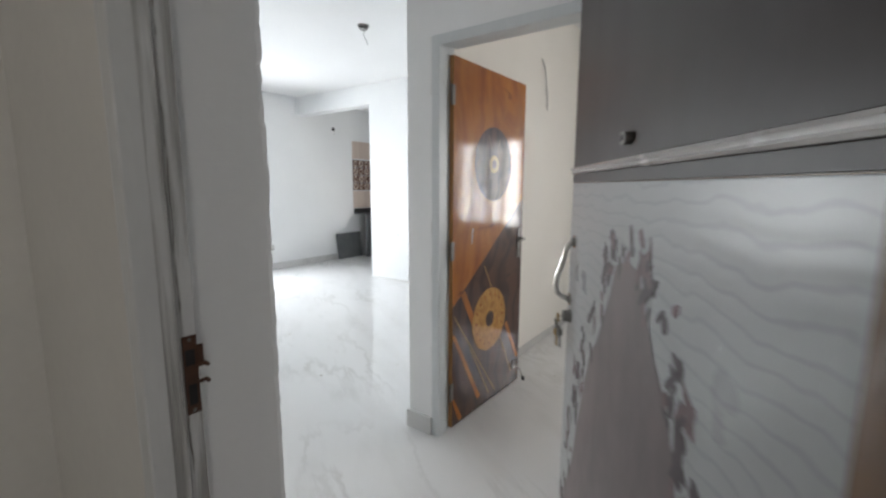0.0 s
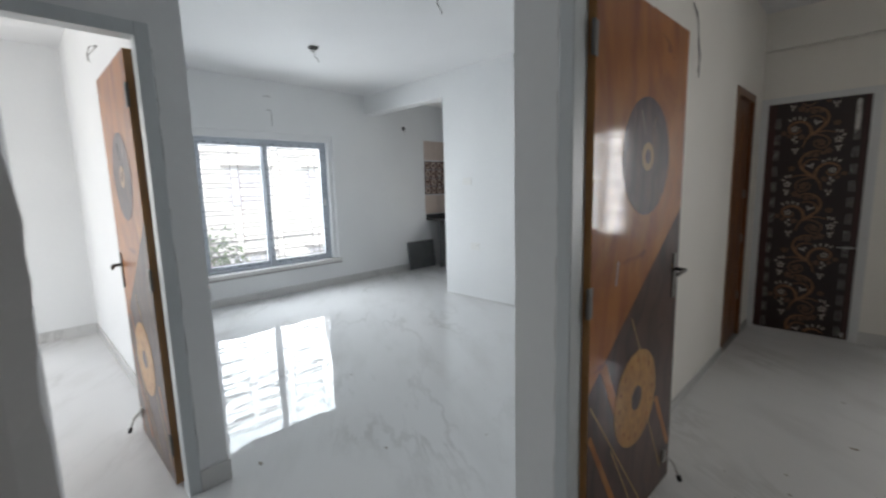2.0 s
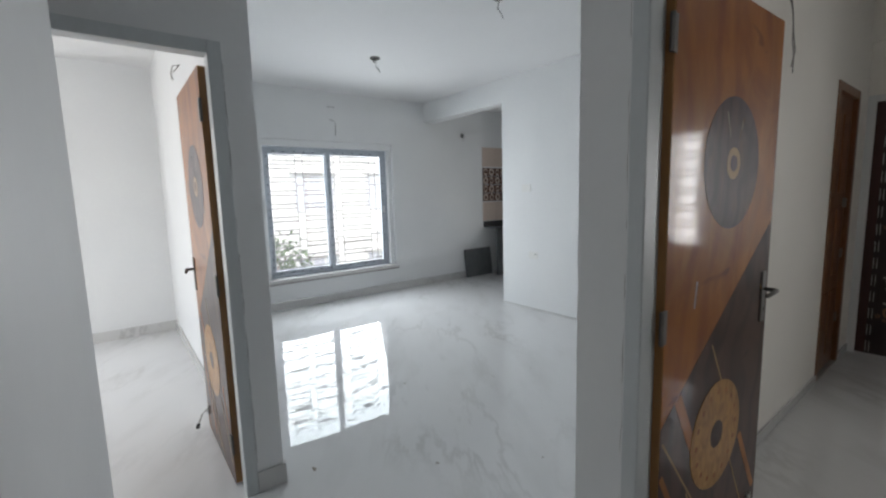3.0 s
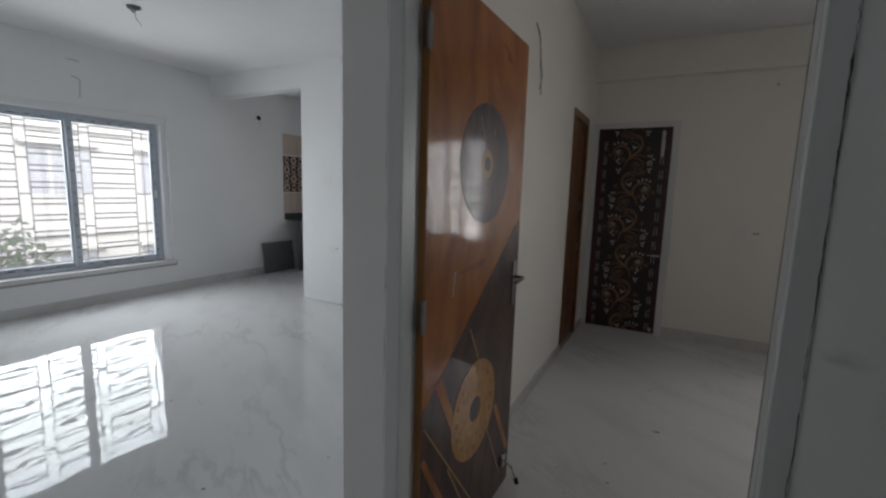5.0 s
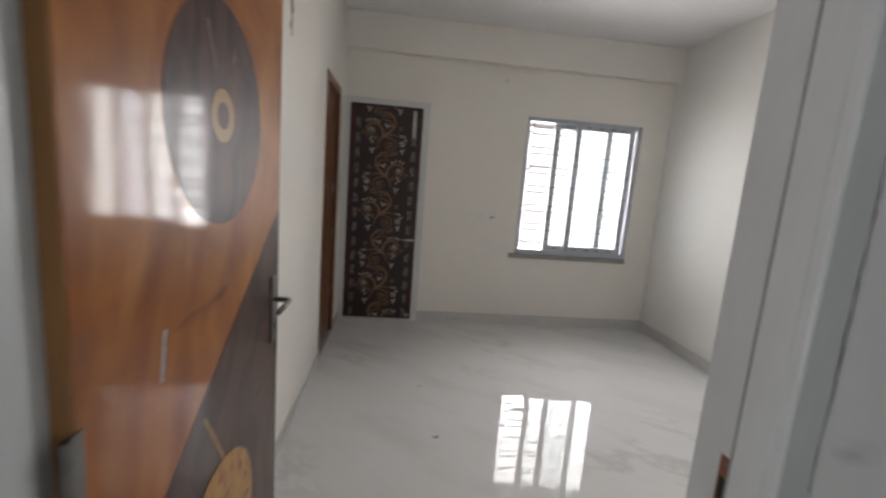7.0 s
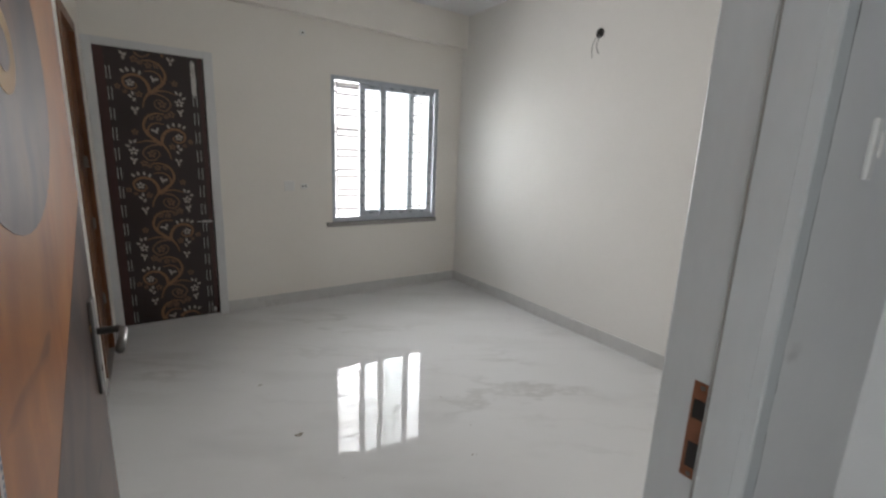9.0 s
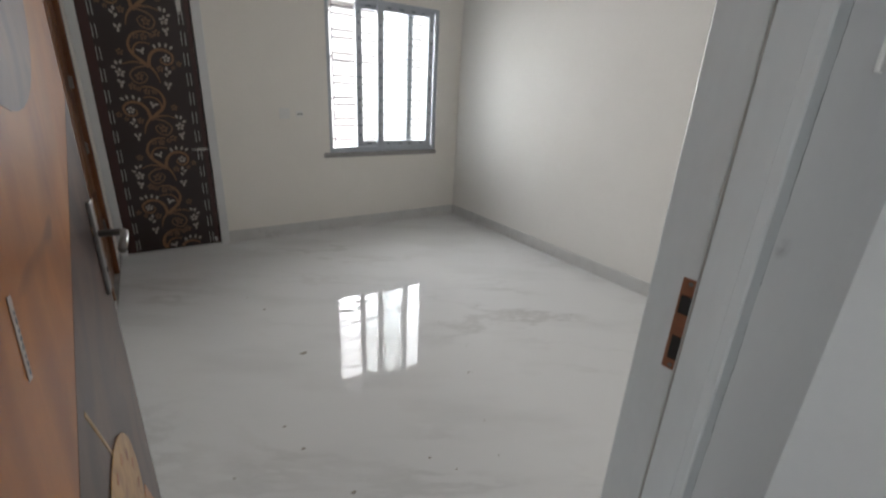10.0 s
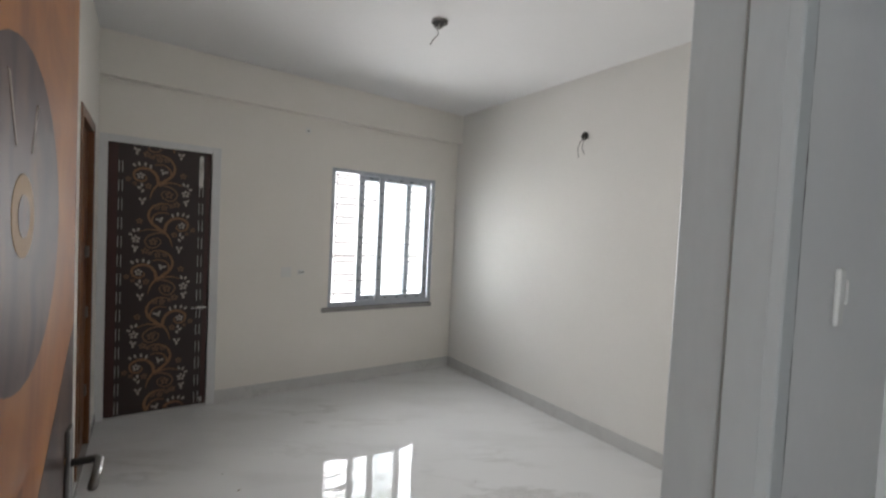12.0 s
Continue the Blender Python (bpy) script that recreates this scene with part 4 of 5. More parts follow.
def vine_door():
    """The dark printed leaf in the bedroom's north wall; x across, faces -y."""
    w, h = 0.667, 2.070
    t = thing("printed_door", "closed dark brown door with a printed golden vine and silver flowers", "door", pose(0.114, 3.806, 0.0))
    part("leaf", box(0, w, 0.0, 0.03, 0.012, h, 0.002), M_DARKDOOR, t, "dark brown laminate leaf")
    part("side_band", box(0.002, 0.060, -0.0006, 0.001, 0.014, h - 0.002), M_DARKBAND, t, "oxblood side band")
    part("side_band", box(w - 0.036, w - 0.002, -0.0006, 0.001, 0.014, h - 0.002), M_DARKBAND, t, "oxblood side band")
    bm = bmesh.new()
    for x in (0.066, 0.087, w - 0.080, w - 0.055):
        z = 0.03
        while z < h - 0.08:
            box(x - 0.0021, x + 0.0021, -0.0012, 0.0, z, z + 0.088, bm=bm)
            z += 0.140
    part("dash_print", bm, M_DASH, t, "white dashed border lines")

    def ribbon(pts, w0, w1, bm, y=-0.0012):
        rows = []
        for i, (x, z) in enumerate(pts):
            a, b = pts[max(i - 1, 0)], pts[min(i + 1, len(pts) - 1)]
            d = Vector((b[0] - a[0], b[1] - a[1])).normalized()
            k = 0.7 * (w0 + (w1 - w0) * i / (len(pts) - 1))
            rows.append([(x - d.y * k, z + d.x * k), (x + d.y * k, z - d.x * k)])
        for (a, b), (c, d) in zip(rows, rows[1:]):
            plate([a, b, d, c], y, 0.0, bm)

    def flow(pts, n=5):
        """A smooth line through a few points."""
        out, q = [], [Vector(p) for p in (pts[0], *pts, pts[-1])]
        for a, b, c, d in zip(q, q[1:], q[2:], q[3:]):
            for k in range(n):
                u = k / n
                out.append(0.5 * (2 * b + (c - a) * u + (2 * a - 5 * b + 4 * c - d) * u * u + (3 * b - a - 3 * c + d) * u ** 3))
        return [tuple(p) for p in out + [q[-1]]]

    def petal(x, z, a, l, b, bm, y=-0.0016):
        ring = [(x + l * math.cos(q) * math.cos(a) - b * math.sin(q) * math.sin(a), z + l * math.cos(q) * math.sin(a) + b * math.sin(q) * math.cos(a)) for q in (2 * math.pi * k / 8 for k in range(8))]
        plate(ring, y, 0.0, bm)

    def blossom(x, z, r, bm):
        for k in range(5):
            a = 2 * math.pi * k / 5 + 0.3
            petal(x + r * 0.62 * math.cos(a), z + r * 0.62 * math.sin(a), a, r * 0.40, r * 0.30, bm)

    stem, leaves, twigs = bmesh.new(), bmesh.new(), bmesh.new()
    # one node of the vine: a big arch, an inner arch, a scroll across from it, a hanging scroll and a side twig
    shoots = [
        ([(-0.054, -0.116), (-0.036, -0.052), (0.0, 0.0)], 0.003, 0.013, stem),
        ([(0.0, -0.012), (0.045, 0.030), (0.088, 0.072), (0.104, 0.130), (0.075, 0.192), (0.020, 0.218), (-0.032, 0.214)], 0.018, 0.005, stem),
        ([(0.078, 0.058), (0.078, 0.102), (0.052, 0.138), (0.012, 0.148), (-0.028, 0.140)], 0.009, 0.004, stem),
        ([(0.0, -0.008), (-0.012, 0.055), (-0.050, 0.100), (-0.107, 0.108), (-0.154, 0.076), (-0.148, 0.028), (-0.110, 0.010), (-0.078, 0.030), (-0.086, 0.054)], 0.016, 0.005, stem),
        ([(0.020, 0.006), (0.095, 0.016), (0.160, -0.004)], 0.009, 0.003, stem),
        ([(0.008, -0.004), (0.088, -0.026), (0.124, -0.076), (0.090, -0.126), (0.038, -0.112), (0.020, -0.072), (0.050, -0.050), (0.074, -0.070)], 0.009, 0.004, twigs)]
    blossoms = [(-0.115, 0.052, 0.024, leaves), (0.180, -0.062, 0.027, leaves), (0.070, -0.080, 0.026, twigs), (0.004, 0.186, 0.021, twigs), (0.052, 0.188, 0.019, twigs), (-0.190, 0.020, 0.018, twigs),
                (0.160, 0.076, 0.021, twigs), (-0.066, -0.022, 0.021, twigs), (0.122, -0.150, 0.023, twigs), (0.088, -0.168, 0.016, twigs), (-0.150, -0.010, 0.014, twigs)]
    sprigs = [(-0.155, 0.128, 2.4), (-0.124, 0.140, 1.9), (-0.086, 0.142, 1.6), (-0.052, 0.128, 1.2), (0.166, 0.010, 2.0), (0.193, 0.004, 1.2), (0.212, -0.026, 0.4), (0.174, -0.126, 2.2), (0.194, -0.118, 0.9),
              (0.184, -0.147, 1.6), (-0.122, -0.040, 2.3), (-0.100, -0.062, 1.0), (-0.106, -0.018, 1.7), (-0.114, -0.126, 2.1), (-0.088, -0.124, 1.0), (-0.100, -0.152, 1.5), (0.028, 0.084, 1.0), (0.048, 0.094, 0.3), (0.020, 0.102, 2.0)]
    inside = lambda z, r: 0.016 + r < z < h - 0.006 - r
    for k in range(-1, 6):
        z0, s = 0.319 + 0.3667 * k, (-1 if k % 2 else 1)
        mir = lambda x: w / 2 - 0.022 * s + s * x
        for pts, w0, w1, target in shoots:
            run = [(mir(x), z0 + z) for x, z in flow(pts) if inside(z0 + z, 0.004)]
            if len(run) > 2:
                ribbon(run, w0, w1, target)
        for x, z, r, target in blossoms:
            if inside(z0 + z, r):
                blossom(mir(x), z0 + z, r * 1.12, target)
        for x, z, a in sprigs:
            if inside(z0 + z, 0.015):
                petal(mir(x), z0 + z, a if s > 0 else math.pi - a, 0.0155, 0.0085, leaves)
    part("vine_print", stem, M_VINE, t, "golden-brown printed vine")
    part("twig_print", twigs, M_TWIG, t, "dull bronze printed curls")
    part("flower_print", leaves, M_LEAF, t, "silvery printed flowers and leaves")
    hd = part("handle", box(w - 0.085, w - 0.02, -0.006, 0.0, 0.803, 0.823, 0.002), M_STEEL, t, "small steel slide latch")
    part("bolt", tube([(w - 0.12, -0.012, 0.813), (w + 0.005, -0.012, 0.813)], 0.005, 8), M_STEEL, hd, smooth=True)
    tb = part("tower_bolt", box(w - 0.085, w - 0.055, -0.004, 0.0, 1.79, 2.03, 0.001), M_STEEL, t, "steel tower bolt")
    part("rod", tube([(w - 0.07, -0.009, 1.77), (w - 0.07, -0.009, 2.04)], 0.005, 8), M_STEEL, tb, smooth=True)
    part("foot_bolt", box(w - 0.045, w - 0.025, -0.005, 0.0, 0.03, 0.07, 0.001), M_STEEL, t)
    return t


vine_door()
f = door_frame("door_frame_bath", 0.788, 2.118, 0.10, M_FRAME_L, "white enamel painted door frame", face=0.052, face_far=0.064, outer=0.012, leaf_room=0.02, rebate=0.0)
f.matrix_basis = pose(0.062, 3.80, 0)
# Hidden full panel behind the leaf, added to block outdoor light at its edges.
part("stop", box(0.052, 0.724, 0.045, 0.099, 0.0, 2.082), M_DARKDOOR, f)
# threshold of the printed door
tagged(link_mesh("threshold", box(0.112, 0.812, 3.79, 3.90, 0.0, 0.011, 0.002), M_SKIRT), "grey stone door threshold", "threshold", kind="structure")


def panelled_door():
    """The wooden door in the bedroom's west wall, set back in its frame."""
    t = thing("panelled_door", "closed reddish-brown panelled wooden door in a deep frame", "door", pose(0.060, 2.80, 0, 0, 0, 90))
    # x along +y of the room, y into the wall
    w, h = 0.67, 2.115
    for x0, x1 in ((0, 0.06), (w - 0.06, w)):
        part("jamb", box(x0, x1, -0.008, 0.050, 0, h, 0.003), M_REDWOOD, t)
    part("head", box(0.06, w - 0.06, -0.008, 0.050, h - 0.06, h, 0.003), M_REDWOOD, t)
    lf = part("leaf", box(0.062, w - 0.062, 0.024, 0.050, 0.01, h - 0.062, 0.002), M_REDWOOD, t, "reddish-brown wooden leaf")
    for z0, z1 in ((0.12, 0.62), (0.74, 1.24), (1.36, 1.93)):
        for x0, x1 in ((0.11, 0.31), (0.36, 0.56)):
            part("panel", box(x0, x1, 0.016, 0.026, z0, z1, 0.006), M_REDWOOD, lf)
    for z in (1.25, 0.86, 0.35):
        part("bolt", box(w - 0.13, w - 0.09, 0.006, 0.026, z, z + 0.07, 0.003), M_DULL, lf, "dull metal door bolt")
    part("threshold", box(0.0, w, -0.008, 0.050, 0, 0.011), M_MORTAR, t, "rough grey threshold")
    return t


panelled_door()


# ---- windows ----
def sash(parent, x0, x1, y, z0, z1, fw=0.06):
    """One sliding sash in the plane y, frame plus pane."""
    bm = bmesh.new()
    d = 0.016
    for a in ((x0, x0 + fw, z0, z1), (x1 - fw, x1, z0, z1)):
        box(a[0], a[1], y - d, y + d, a[2], a[3], 0.003, bm)
    for a in ((z0, z0 + fw), (z1 - fw, z1)):
        box(x0 + fw, x1 - fw, y - d, y + d, a[0], a[1], 0.003, bm)
    s = part("sash", bm, M_UPVC, parent, "grey sliding sash with film marks")
    p = part("pane", box(x0 + fw, x1 - fw, y - 0.002, y + 0.002, z0 + fw, z1 - fw), M_GLASS, s, "clear glass pane")
    p.visible_shadow = False
    rnd = random.Random(int(x0 * 100) + 7)
    bm = bmesh.new()
    for xa in (x0 + fw / 2, x1 - fw / 2):
        z = z0 + 0.1
        while z < z1 - 0.1:
            box(xa - 0.005, xa + 0.005, y - d - 0.0008, y - d + 0.0004, z, z + rnd.uniform(0.015, 0.035), bm=bm)
            z += rnd.uniform(0.09, 0.13)
    for za in (z0 + fw / 2, z1 - fw / 2):
        x = x0 + 0.1
        while x < x1 - 0.1:
            box(x, x + rnd.uniform(0.03, 0.06), y - d - 0.0008, y - d + 0.0004, za - 0.005, za + 0.005, bm=bm)
            x += rnd.uniform(0.11, 0.16)
    part("film_marks", bm, M_FILM, s, "dark printed marks on protective film")
    return s


def window(name, label, m, w, z0, z1, depth, sashes, fw=0.05, foot=0.03):
    """A framed opening; x across, y outwards; the frame sits depth behind the wall's face."""
    t = thing(name, label, "window", m, kind="structure")
    bm = bmesh.new()
    for a, b in ((0, fw), (w - fw, w)):
        box(a, b, depth, depth + 0.085, z0, z1, 0.003, bm)
    for a, b in ((z0, z0 + foot), (z1 - fw, z1)):
        box(fw, w - fw, depth, depth + 0.085, a, b, 0.003, bm)
    part("window_frame", bm, M_UPVC, t, "grey window frame with film marks")
    for x0, x1, y in sashes:
        sash(t, x0, x1, depth + y, z0 + foot * 0.85, z1 - fw * 0.6)
    return t


def grille(name, label, m, w, z0, z1, cells, pitch, r):
    """Iron bars outside a window; cells: x of the uprights and which bays carry close bars."""
    t = thing(name, label, "window grille", m)
    for k, x in enumerate(cells):
        part("upright", tube([(x, 0, z0), (x, 0, z1)], r * 0.6, 6), M_BARS, t)
    for a, b, wide in [(a, b, i) for i, (a, b) in enumerate(zip(cells, cells[1:]))]:
        gap = b - a
        z, n = z0 + (0.03 if gap > 0.2 else 0.10), 0
        while z < z1:
            part("bar", tube([(a, 0, z), (b, 0, z)], r, 6), M_BARS, t)
            n += 1
            z += (pitch * (0.65 if n % 2 else 1.35)) if gap > 0.2 else 0.37
    return t


window("window_1", "wide grey two-sash sliding window with bars outside", pose(WEST, 0.445, 0, 0, 0, 90), 1.775, 0.40, 2.100, 0.095,
             [(0.035, 0.890, 0.055), (0.850, 1.740, 0.022)])
for name, y0, y1, z0, z1 in (("trim_window_head", 0.41, 2.29, 2.100, 2.185), ("trim_window_side", 2.220, 2.29, 0.399, 2.100), ("trim_window_side_near", 0.41, 0.445, 0.399, 2.100)):
    tagged(link_mesh(name, box(WEST - 0.198, WEST - 0.035, y0, y1, z0, z1, 0.003), M_WHITE), "white plaster margin round the living room window", "trim", kind="structure")
tagged(link_mesh("window_sill", box(WEST - 0.19, WEST + 0.035, 0.385, 2.32, 0.350, 0.399, 0.004), M_SILL_PALE), "polished stone sill under the living room window", "window sill", kind="structure")
# Dark strip along the underside of the sill's front.
tagged(link_mesh("window_sill_dark_strip", box(WEST - 0.01, WEST + 0.030, 0.390, 2.315, 0.330, 0.3498, 0.003), M_SILL), "dark strip under the front of the living window sill", "window sill", kind="structure")
grille("window_grille", "thin black iron bars in a staggered pattern outside the living window", pose(WEST - 0.225, 0.41, 0, 0, 0, 90), 1.86, 0.40, 2.18,
       [0.03, 0.497, 0.595, 1.045, 1.142, 1.592, 1.693, 1.84], 0.0875, 0.0098)
catch = thing("window_catch", "small white sliding window catch", "window catch", pose(WEST - 0.101, 2.163, 1.24, 0, 0, 90))
part("body", box(-0.012, 0.012, -0.016, 0.0, -0.05, 0.05, 0.003), M_PLASTIC, catch)

window("window_2", "grey sliding window with one bay open and film marks", pose(1.795, 3.80, 0), 1.17, 0.750, 2.09, 0.012,
             [(0.30, 0.90, 0.055), (0.505, 1.12, 0.022)], fw=0.038, foot=0.046)
tagged(link_mesh("window_sill", box(1.735, 2.962, 3.772, 3.96, 0.708, 0.749, 0.004), M_SILL), "speckled stone sill under the bedroom window", "window sill", kind="structure")
grille("window_grille", "thin iron bars outside the bedroom window", pose(1.795, 3.965, 0), 1.17, 0.76, 2.08, [0.04, 0.115, 0.58, 0.665, 1.06, 1.13], 0.097, 0.0090)
tagged(link_mesh("sunshade", box(1.35, 3.345, 4.0, 5.25, 2.20, 2.30, 0.01), M_FACADE), "projecting concrete sunshade slab above the bedroom window", "sunshade", kind="structure")


# ---- kitchen ----
def kitchen():
    c = thing("kitchen_counter", "black granite kitchen worktop on stone slab legs", "kitchen counter", pose(0, 0, 0))
    part("worktop", box(WEST, -1.6, 4.115, 4.72, 0.835, 0.865, 0.004), M_GRANITE, c, "black granite worktop")
    part("upstand", box(WEST + 0.002, WEST + 0.014, 4.115, 4.69, 0.865, 0.94, 0.002), M_GRANITE, c, "black granite upstand")
    for x in (-4.56, -3.4, -2.2):
        part("leg", box(x, x + 0.04, 4.16, 4.70, 0.0, 0.835, 0.002), M_SLATE, c, "upright grey stone slab")
    s = thing("stone_slab", "loose grey stone slab leaning against the kitchen wall", "stone slab", pose(-4.742, 3.63, 0.0, 0, -7, 0))
    part("slab", box(-0.015, 0.015, 0.0, 0.60, 0.004, 0.485, 0.004), M_SLATE, s)


kitchen()


def wires(name, label, m, strands, hole=True, hole_r=0.03):
    t = thing(name, label, "wires", m)
    if hole:
        part("junction_hole", disc(0, -0.0025, 0, hole_r, 0.003, "y", 18), M_BLACK, t, "dark round junction hole")
    for pts in strands:
        part("wire", tube(pts, 0.0028, 6), M_WIRE, t, smooth=True)
    return t


# wall points: y of the thing points into the wall
wires("wall_wires", "loose wires hanging from a wall point", pose(0.063, 1.62, 2.38, 0, 0, 90),
      [[(0, 0, 0), (0.01, -0.02, -0.06), (0.03, -0.025, -0.16), (0.015, -0.03, -0.24), (0.05, -0.03, -0.31), (0.09, -0.02, -0.385)], [(0, 0, 0), (-0.01, -0.03, -0.10), (0.02, -0.03, -0.20), (0.07, -0.03, -0.28), (0.06, -0.02, -0.36)]], False)
wires("wall_wires", "loose wires hanging above the living room window", pose(WEST, 1.375, 2.46, 0, 0, 90), [[(-0.03, 0, 0.01), (0, -0.03, 0), (0.03, -0.035, -0.03), (0.03, -0.02, -0.10), (0.028, -0.01, -0.2)]], False)
wires("wall_point", "short wire stub above the living room window", pose(WEST, 1.36, 2.632, 0, 0, 90), [[(-0.05, -0.01, 0.0), (0, -0.03, 0.004), (0.05, -0.015, -0.006)]], False)
wires("wall_point", "dark junction hole with wires on the kitchen wall", pose(WEST, 3.66, 2.40, 0, 0, 90), [[(0, 0, -0.01), (0.0, -0.03, -0.04), (0.01, -0.02, -0.10)]], True, 0.035)
wires("wall_point", "dark junction hole with hanging wires on the bedroom wall", pose(3.245, 2.068, 2.35, 0, 0, -90),
      [[(0, 0, -0.01), (-0.02, -0.03, -0.05), (-0.04, -0.03, -0.10), (-0.035, -0.02, -0.17)], [(0, 0, -0.01), (0.01, -0.03, -0.06), (0.0, -0.03, -0.10), (0.02, -0.02, -0.15)]], True, 0.034)
wires("wall_wires", "loose wires on the side room wall", pose(-2.76, -0.64, 2.33, 0, 0, 0), [[(0.04, 0, 0.03), (0.03, -0.04, 0.02), (-0.03, -0.05, -0.02), (-0.08, -0.03, -0.05)], [(0.04, 0, 0.03), (0.01, -0.05, -0.03), (-0.01, -0.05, -0.06)]], False)


def ceiling_hook(m):
    t = thing("ceiling_point", "dark ceiling fan box with a hanging wire", "ceiling point", m, "ceiling points")
    part("box_rim", disc(0, 0, -0.012, 0.052, 0.012, "z", 24), M_DULL, t)
    part("hollow", disc(0, 0, -0.0135, 0.045, 0.0012, "z", 24), M_BLACK, t)
    part("hook", tube([(-0.040, 0, -0.013), (-0.03, 0, -0.035), (0, 0, -0.045), (0.03, 0, -0.035), (0.040, 0, -0.013)], 0.005, 8), M_DULL, t, smooth=True)
    part("wire", tube([(0, 0, -0.013), (0.01, 0.005, -0.05), (0.0, 0.01, -0.085), (0.03, 0.02, -0.12), (0.045, 0.03, -0.15)], 0.0035, 6), M_WIRE, t, smooth=True)
    return t


hook = ceiling_hook(pose(-3.247, 1.178, H))
copy_thing(hook, pose(-1.53, 1.228, H, 0, 0, 60))
copy_thing(hook, pose(1.84, 2.117, H, 0, 0, 120))


def switch_box(name, label, m, w, h, holes):
    t = thing(name, label, "switch plate", m)
    part("plate", box(-w / 2, w / 2, -0.008, 0, -h / 2, h / 2, 0.003), M_PLASTIC, t)
    for x, z, r in holes:
        part("hole", disc(x, -0.0088, z, r, 0.001, "y", 12), M_BLACK, t)
    return t


switch_box("switch_plate", "white switch plate on the living room wall", pose(-2.74, 2.89, 1.48), 0.14, 0.09, [])
switch_box("socket_plate", "white socket plate low on the living room wall", pose(-2.63, 2.89, 0.672), 0.14, 0.09, [(0.03, 0.012, 0.005), (0.045, 0.012, 0.005)])
switch_box("switch_plate", "white switch plate on the cream bedroom wall", pose(1.40, 3.80, 1.097), 0.09, 0.09, [])
switch_box("socket_plate", "small socket outlet with two dark holes", pose(1.53, 3.80, 1.095), 0.06, 0.05, [(-0.012, 0.0, 0.008), (0.014, 0.0, 0.008)])
switch_box("socket_plate", "small white socket high on the bedroom wall", pose(1.553, 3.80, 2.388), 0.05, 0.05, [(0.0, 0.0, 0.007)])
sw = switch_box("switch_plate", "white switch plate beside the bedroom door", pose(1.285, 0.022, 1.440), 0.030, 0.092, [])
part("rocker", box(0.020, 0.027, -0.010, 0, -0.012, 0.028, 0.002), M_PLASTIC, sw, "small white rocker")


# ---- kitchen tiles, pieces ----
def splash_tiles():
    t = thing("splash_tiles", "beige kitchen wall tiles with a brown and white medallion band", "wall tiles", pose(WEST, 0, 0), kind="structure")
    size = 0.145
    base = bpy.data.meshes.new("tile")
    bm = box(0.0, 0.008, 0.002, size - 0.002, 0.002, 0.334, 0.0015)
    bm.to_mesh(base)
    bm.free()
    base.materials.append(M_TILE_P)
    sq = bpy.data.meshes.new("tile")
    bm = box(0.0, 0.008, 0.002, size - 0.002, 0.002, size - 0.002, 0.0015)
    bm.to_mesh(sq)
    bm.free()
    sq.materials.append(M_TILE_B)
    rim = bpy.data.meshes.new("medallion")
    bm = disc(0.0082, size / 2, size / 2, 0.062, 0.0015, "x", 8)
    bm.to_mesh(rim)
    bm.free()
    rim.materials.append(M_TILE_P)
    core = bpy.data.meshes.new("medallion_core")
    bm = disc(0.0099, size / 2, size / 2, 0.032, 0.001, "x", 10)
    bm.to_mesh(core)
    bm.free()
    core.materials.append(M_TILE_B)
    for i in range(4):
        for mesh, z in ((base, 0.945), (base, 1.893)):
            ob = new("tile", mesh)
            ob.parent, ob.location = t, (0, 4.105 + size * i, z)
        for j in range(4):
            ob = new("tile", sq)
            ob.parent, ob.location = t, (0, 4.105 + size * i, 1.290 + 0.1475 * j)
            rb = new("medallion", rim)
            rb.parent = ob
            if (i + j) % 2:
                rb.scale = (1, 0.72, 1.0)
                rb.location = (0, 0.02, 0)
            cb = new("medallion_core", core)
            cb.parent = ob


splash_tiles()


# ---- outside ----
tagged(link_mesh("ground", box(-400, 400, -400, 400, -6.4, -6.2), M_GROUND), "dusty ground far below", "ground", kind="structure")


def building(name, label, m, width, storeys, depth, bays, mat=M_FACADE):
    """A plastered block; x along its front, the front faces -y."""
    t = thing(name, label, "building", m)
    hs = 3.1
    part("wall", box(0, width, 0, depth, 0, storeys * hs), mat, t)
    part("parapet", box(-0.1, width + 0.1, -0.1, depth + 0.1, storeys * hs, storeys * hs + 0.9), M_FACADE, t)
    for s in range(storeys):
        z = s * hs
        part("floor_band", box(-0.05, width + 0.05, -0.12, -0.002, z + hs - 0.28, z + hs), M_FACADE, t)
        for b in range(bays):
            x = (b + 0.5) * width / bays
            wd = part("window", box(x - 0.75, x + 0.75, -0.03, 0.05, z + 0.95, z + 2.25), M_FACADE_D, t)
            part("sun_shade", box(x - 0.95, x + 0.95, -0.25, -0.002, z + 2.36, z + 2.44), M_FACADE, wd)
            for k in (-0.25, 0.25):
                part("mullion", box(x + k - 0.03, x + k + 0.03, -0.05, -0.031, z + 0.95, z + 2.25), M_FACADE, wd)
    return t


# Added backdrop: hides the grey horizon and gives a bright view.
building("added_block", "plain white backdrop block added facing the bedroom", pose(-14, 26, -6.2), 36, 5, 9, 0, M_BACKDROP)
building("apartment_building", "pale plastered apartment block with rows of shaded windows", pose(-15, -8, -6.2, 0, 0, 90), 26, 4, 9, 9)
# Out-of-view block, added only to keep the sun off the landing.
building("added_block", "plain plastered block added out of view to shade the stair landing", pose(6.5, 8, -6.2, 0, 0, -90), 18, 5, 8, 0)


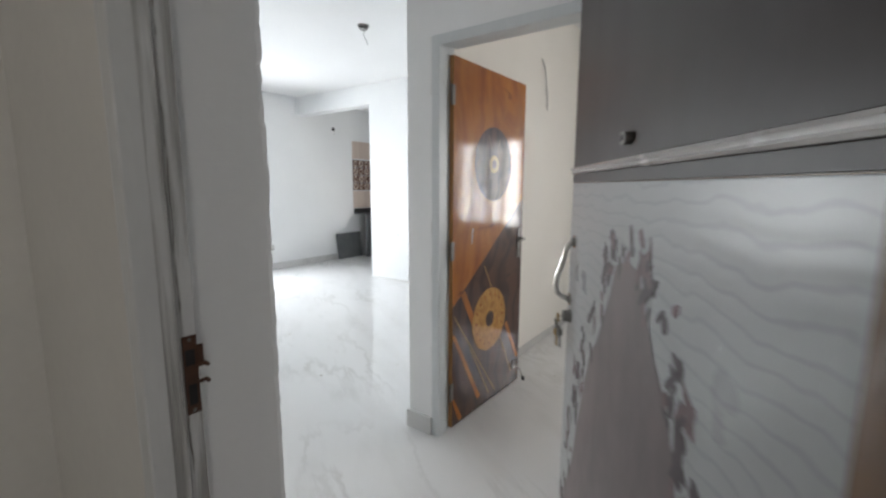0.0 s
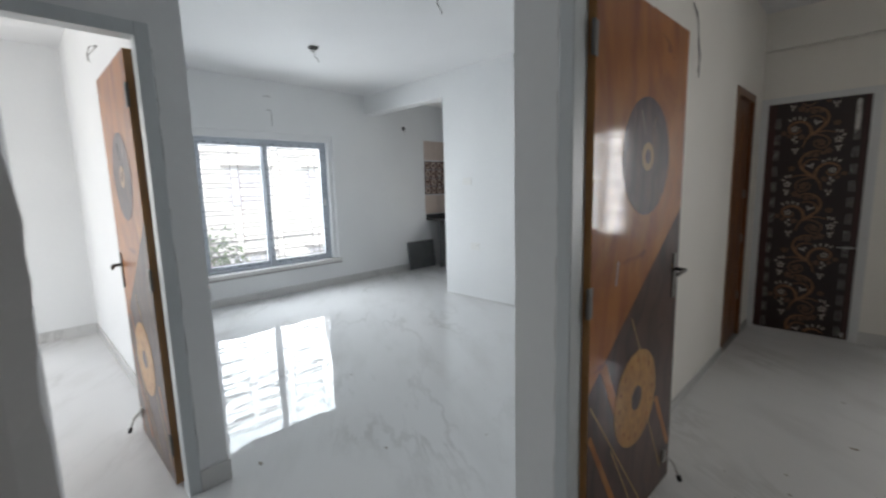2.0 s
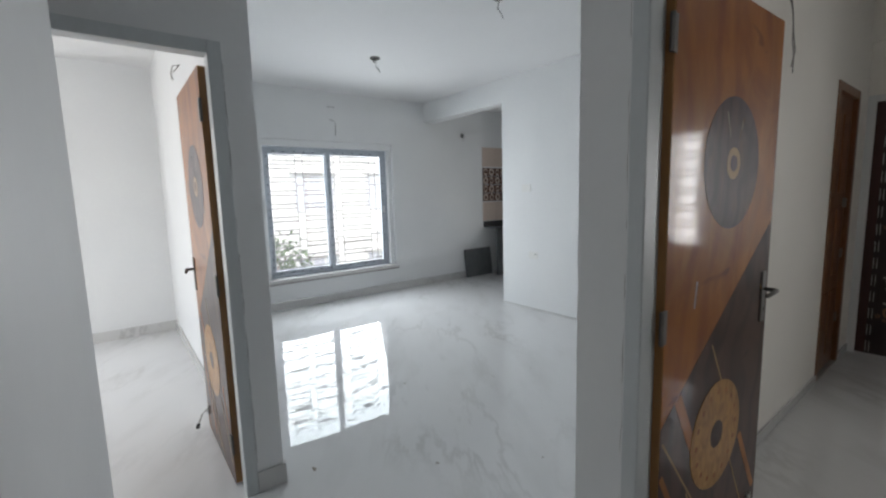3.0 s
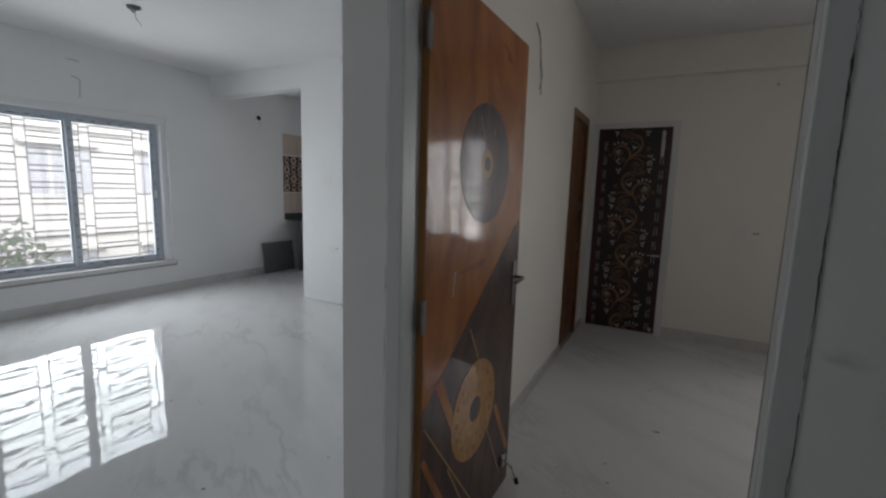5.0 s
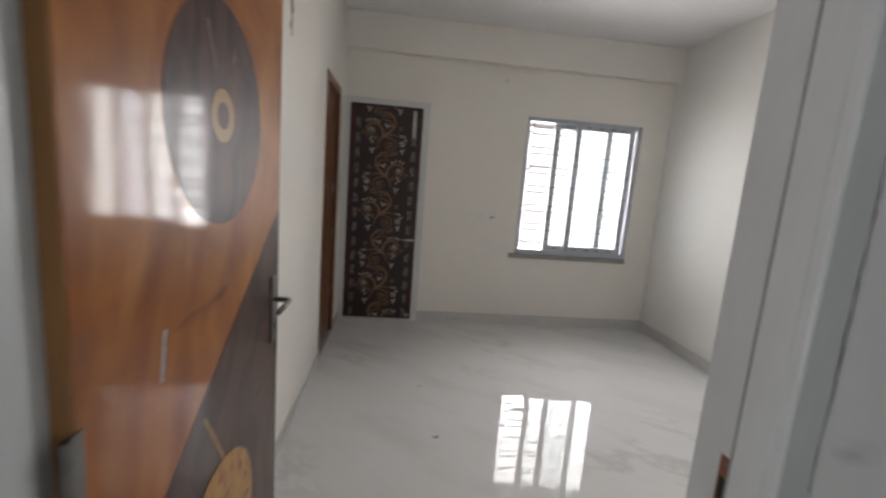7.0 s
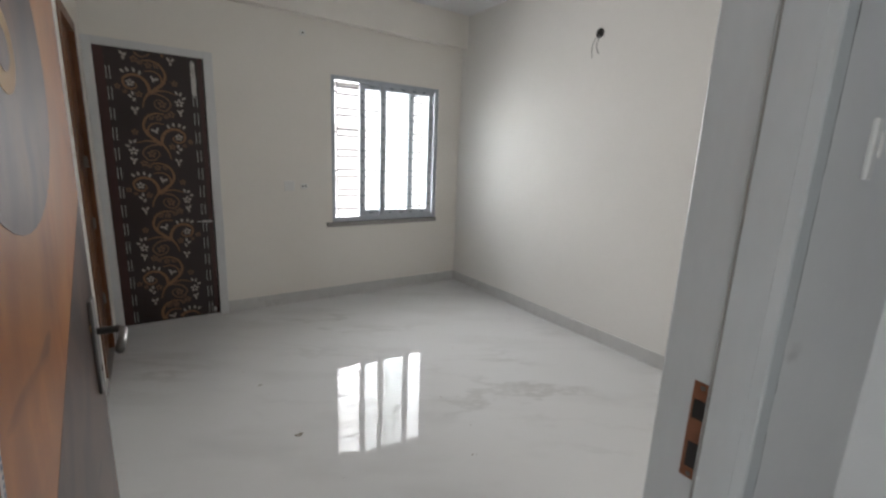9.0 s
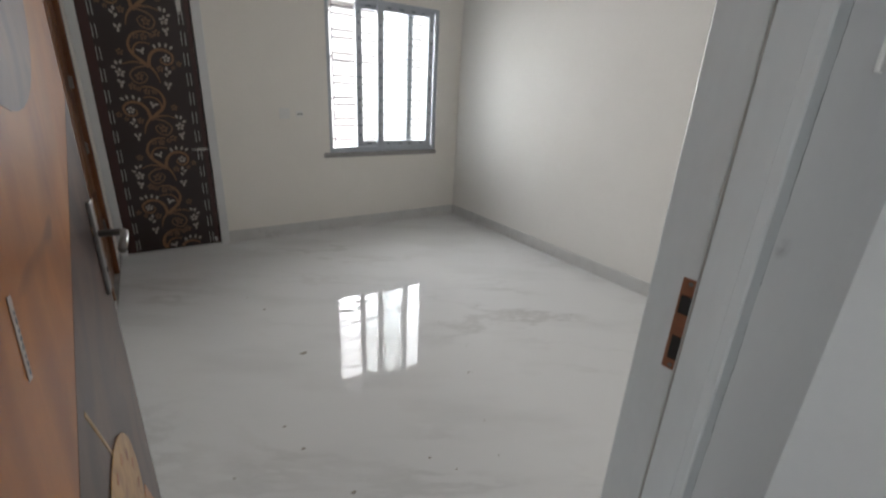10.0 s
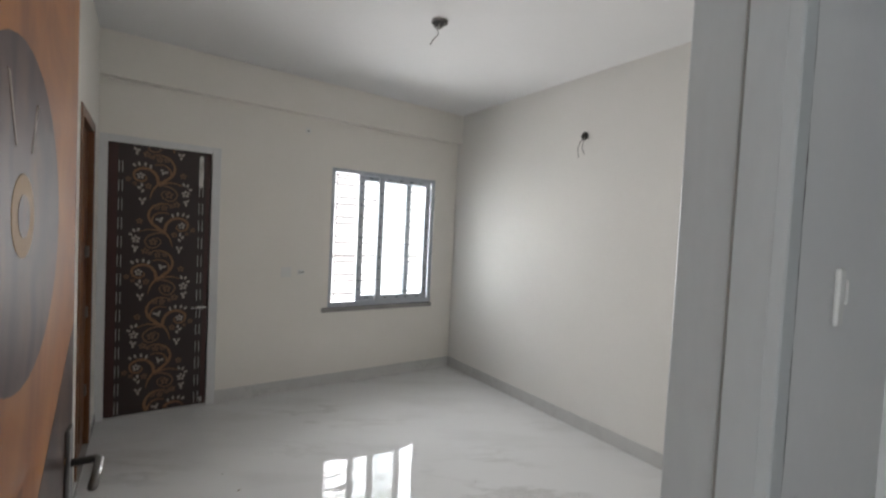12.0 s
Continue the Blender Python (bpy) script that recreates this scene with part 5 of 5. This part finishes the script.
def tree(x, y, z0, height, spread, seed):
    t = thing("tree", "leafy green tree in front of the apartment block", "tree", pose(x, y, z0))
    rnd = random.Random(seed)
    trunk = tube([(0, 0, 0), (0.08, 0.04, height * 0.3), (0.02, 0.1, height * 0.6), (0.1, 0.06, height * 0.8)], 0.16, 8, None, 0.45)
    crown = bmesh.new()
    for k in range(14):
        a, el = rnd.uniform(0, 6.28), rnd.uniform(0.2, 1.2)
        r = spread * rnd.uniform(0.45, 1.0)
        tip = Vector((r * math.cos(a) * math.cos(el), r * math.sin(a) * math.cos(el), height * 0.72 + r * math.sin(el) * 0.9))
        tube([(0.04, 0.06, height * rnd.uniform(0.5, 0.75)), tip * 0.6 + Vector((0, 0, height * 0.27)), tip], 0.05, 5, trunk, 0.3)
        for n in range(110):
            c = tip + Vector((rnd.gauss(0, 0.32), rnd.gauss(0, 0.32), rnd.gauss(0, 0.26))) * spread * 0.55
            d = Vector((rnd.gauss(0, 1), rnd.gauss(0, 1), rnd.gauss(0, 0.6))).normalized()
            e = d.orthogonal().normalized()
            l, b = rnd.uniform(0.07, 0.13), rnd.uniform(0.03, 0.05)
            crown.faces.new([crown.verts.new(c + q) for q in (-d * l, e * b, d * l, -e * b)])
    part("trunk", trunk, M_BARK, t)
    part("crown", crown, M_FOLIAGE, t, "uneven crown of small green leaves")


tree(-11.2, 1.6, -6.2, 7.3, 1.7, 11)
tree(-12.0, -1.2, -6.2, 6.0, 1.6, 4)


def stain(x, y, r, seed, label):
    rnd = random.Random(seed)
    pts = [(r * rnd.uniform(0.5, 1.2) * math.cos(2 * math.pi * k / 14), 0.6 * r * rnd.uniform(0.5, 1.2) * math.sin(2 * math.pi * k / 14)) for k in range(14)]
    bm = bmesh.new()
    lo, hi = [bm.verts.new((px, py, 0.0002)) for px, py in pts], [bm.verts.new((px * 0.8, py * 0.8, 0.0014)) for px, py in pts]
    for k in range(14):
        bm.faces.new((lo[k], lo[(k + 1) % 14], hi[(k + 1) % 14], hi[k]))
    bm.faces.new(hi)
    ob = tagged(link_mesh("dirt_spot", bm, M_CRUMB), label, "dirt spot")
    ob.location = (x, y, 0)
    return ob


M_CRUMB = material("dried_mortar", (0.34, 0.31, 0.27), 0.85, second=(0.22, 0.20, 0.18), scale=40, fine=150, spec=0.1)
for x, y, r, seed in ((0.887, 1.805, 0.026, 1), (-1.33, -0.385, 0.022, 2), (0.66, 1.32, 0.010, 3), (0.69, 1.165, 0.012, 4), (-0.95, 0.15, 0.014, 5), (0.82, 2.40, 0.013, 6), (-1.9, 0.55, 0.013, 7), (0.44, 1.155, 0.008, 8),
                      (0.78, 0.88, 0.012, 9), (1.09, 0.87, 0.007, 10), (1.55, 1.23, 0.008, 11), (0.76, 0.80, 0.007, 12), (0.52, 0.98, 0.006, 13), (-0.62, 0.62, 0.009, 14), (-1.55, 1.15, 0.010, 15), (-2.6, 1.5, 0.012, 16)):
    stain(x, y, r, seed, "small grey dried mortar spot on the marble floor")
bm, rnd = bmesh.new(), random.Random(21)
for n in range(50):
    x, y = (rnd.uniform(0.3, 2.6), rnd.uniform(0.4, 2.8)) if n % 2 else (rnd.uniform(-4.2, -0.2), rnd.uniform(-0.4, 2.4))
    s = rnd.uniform(0.001, 0.0035)
    box(x - s, x + s, y - s * 0.7, y + s * 0.7, 0.0, s * 0.6, bm=bm)
tagged(link_mesh("plaster_crumbs", bm, M_CRUMB), "tiny plaster crumbs scattered over the floor", "crumbs", kind="stuff")
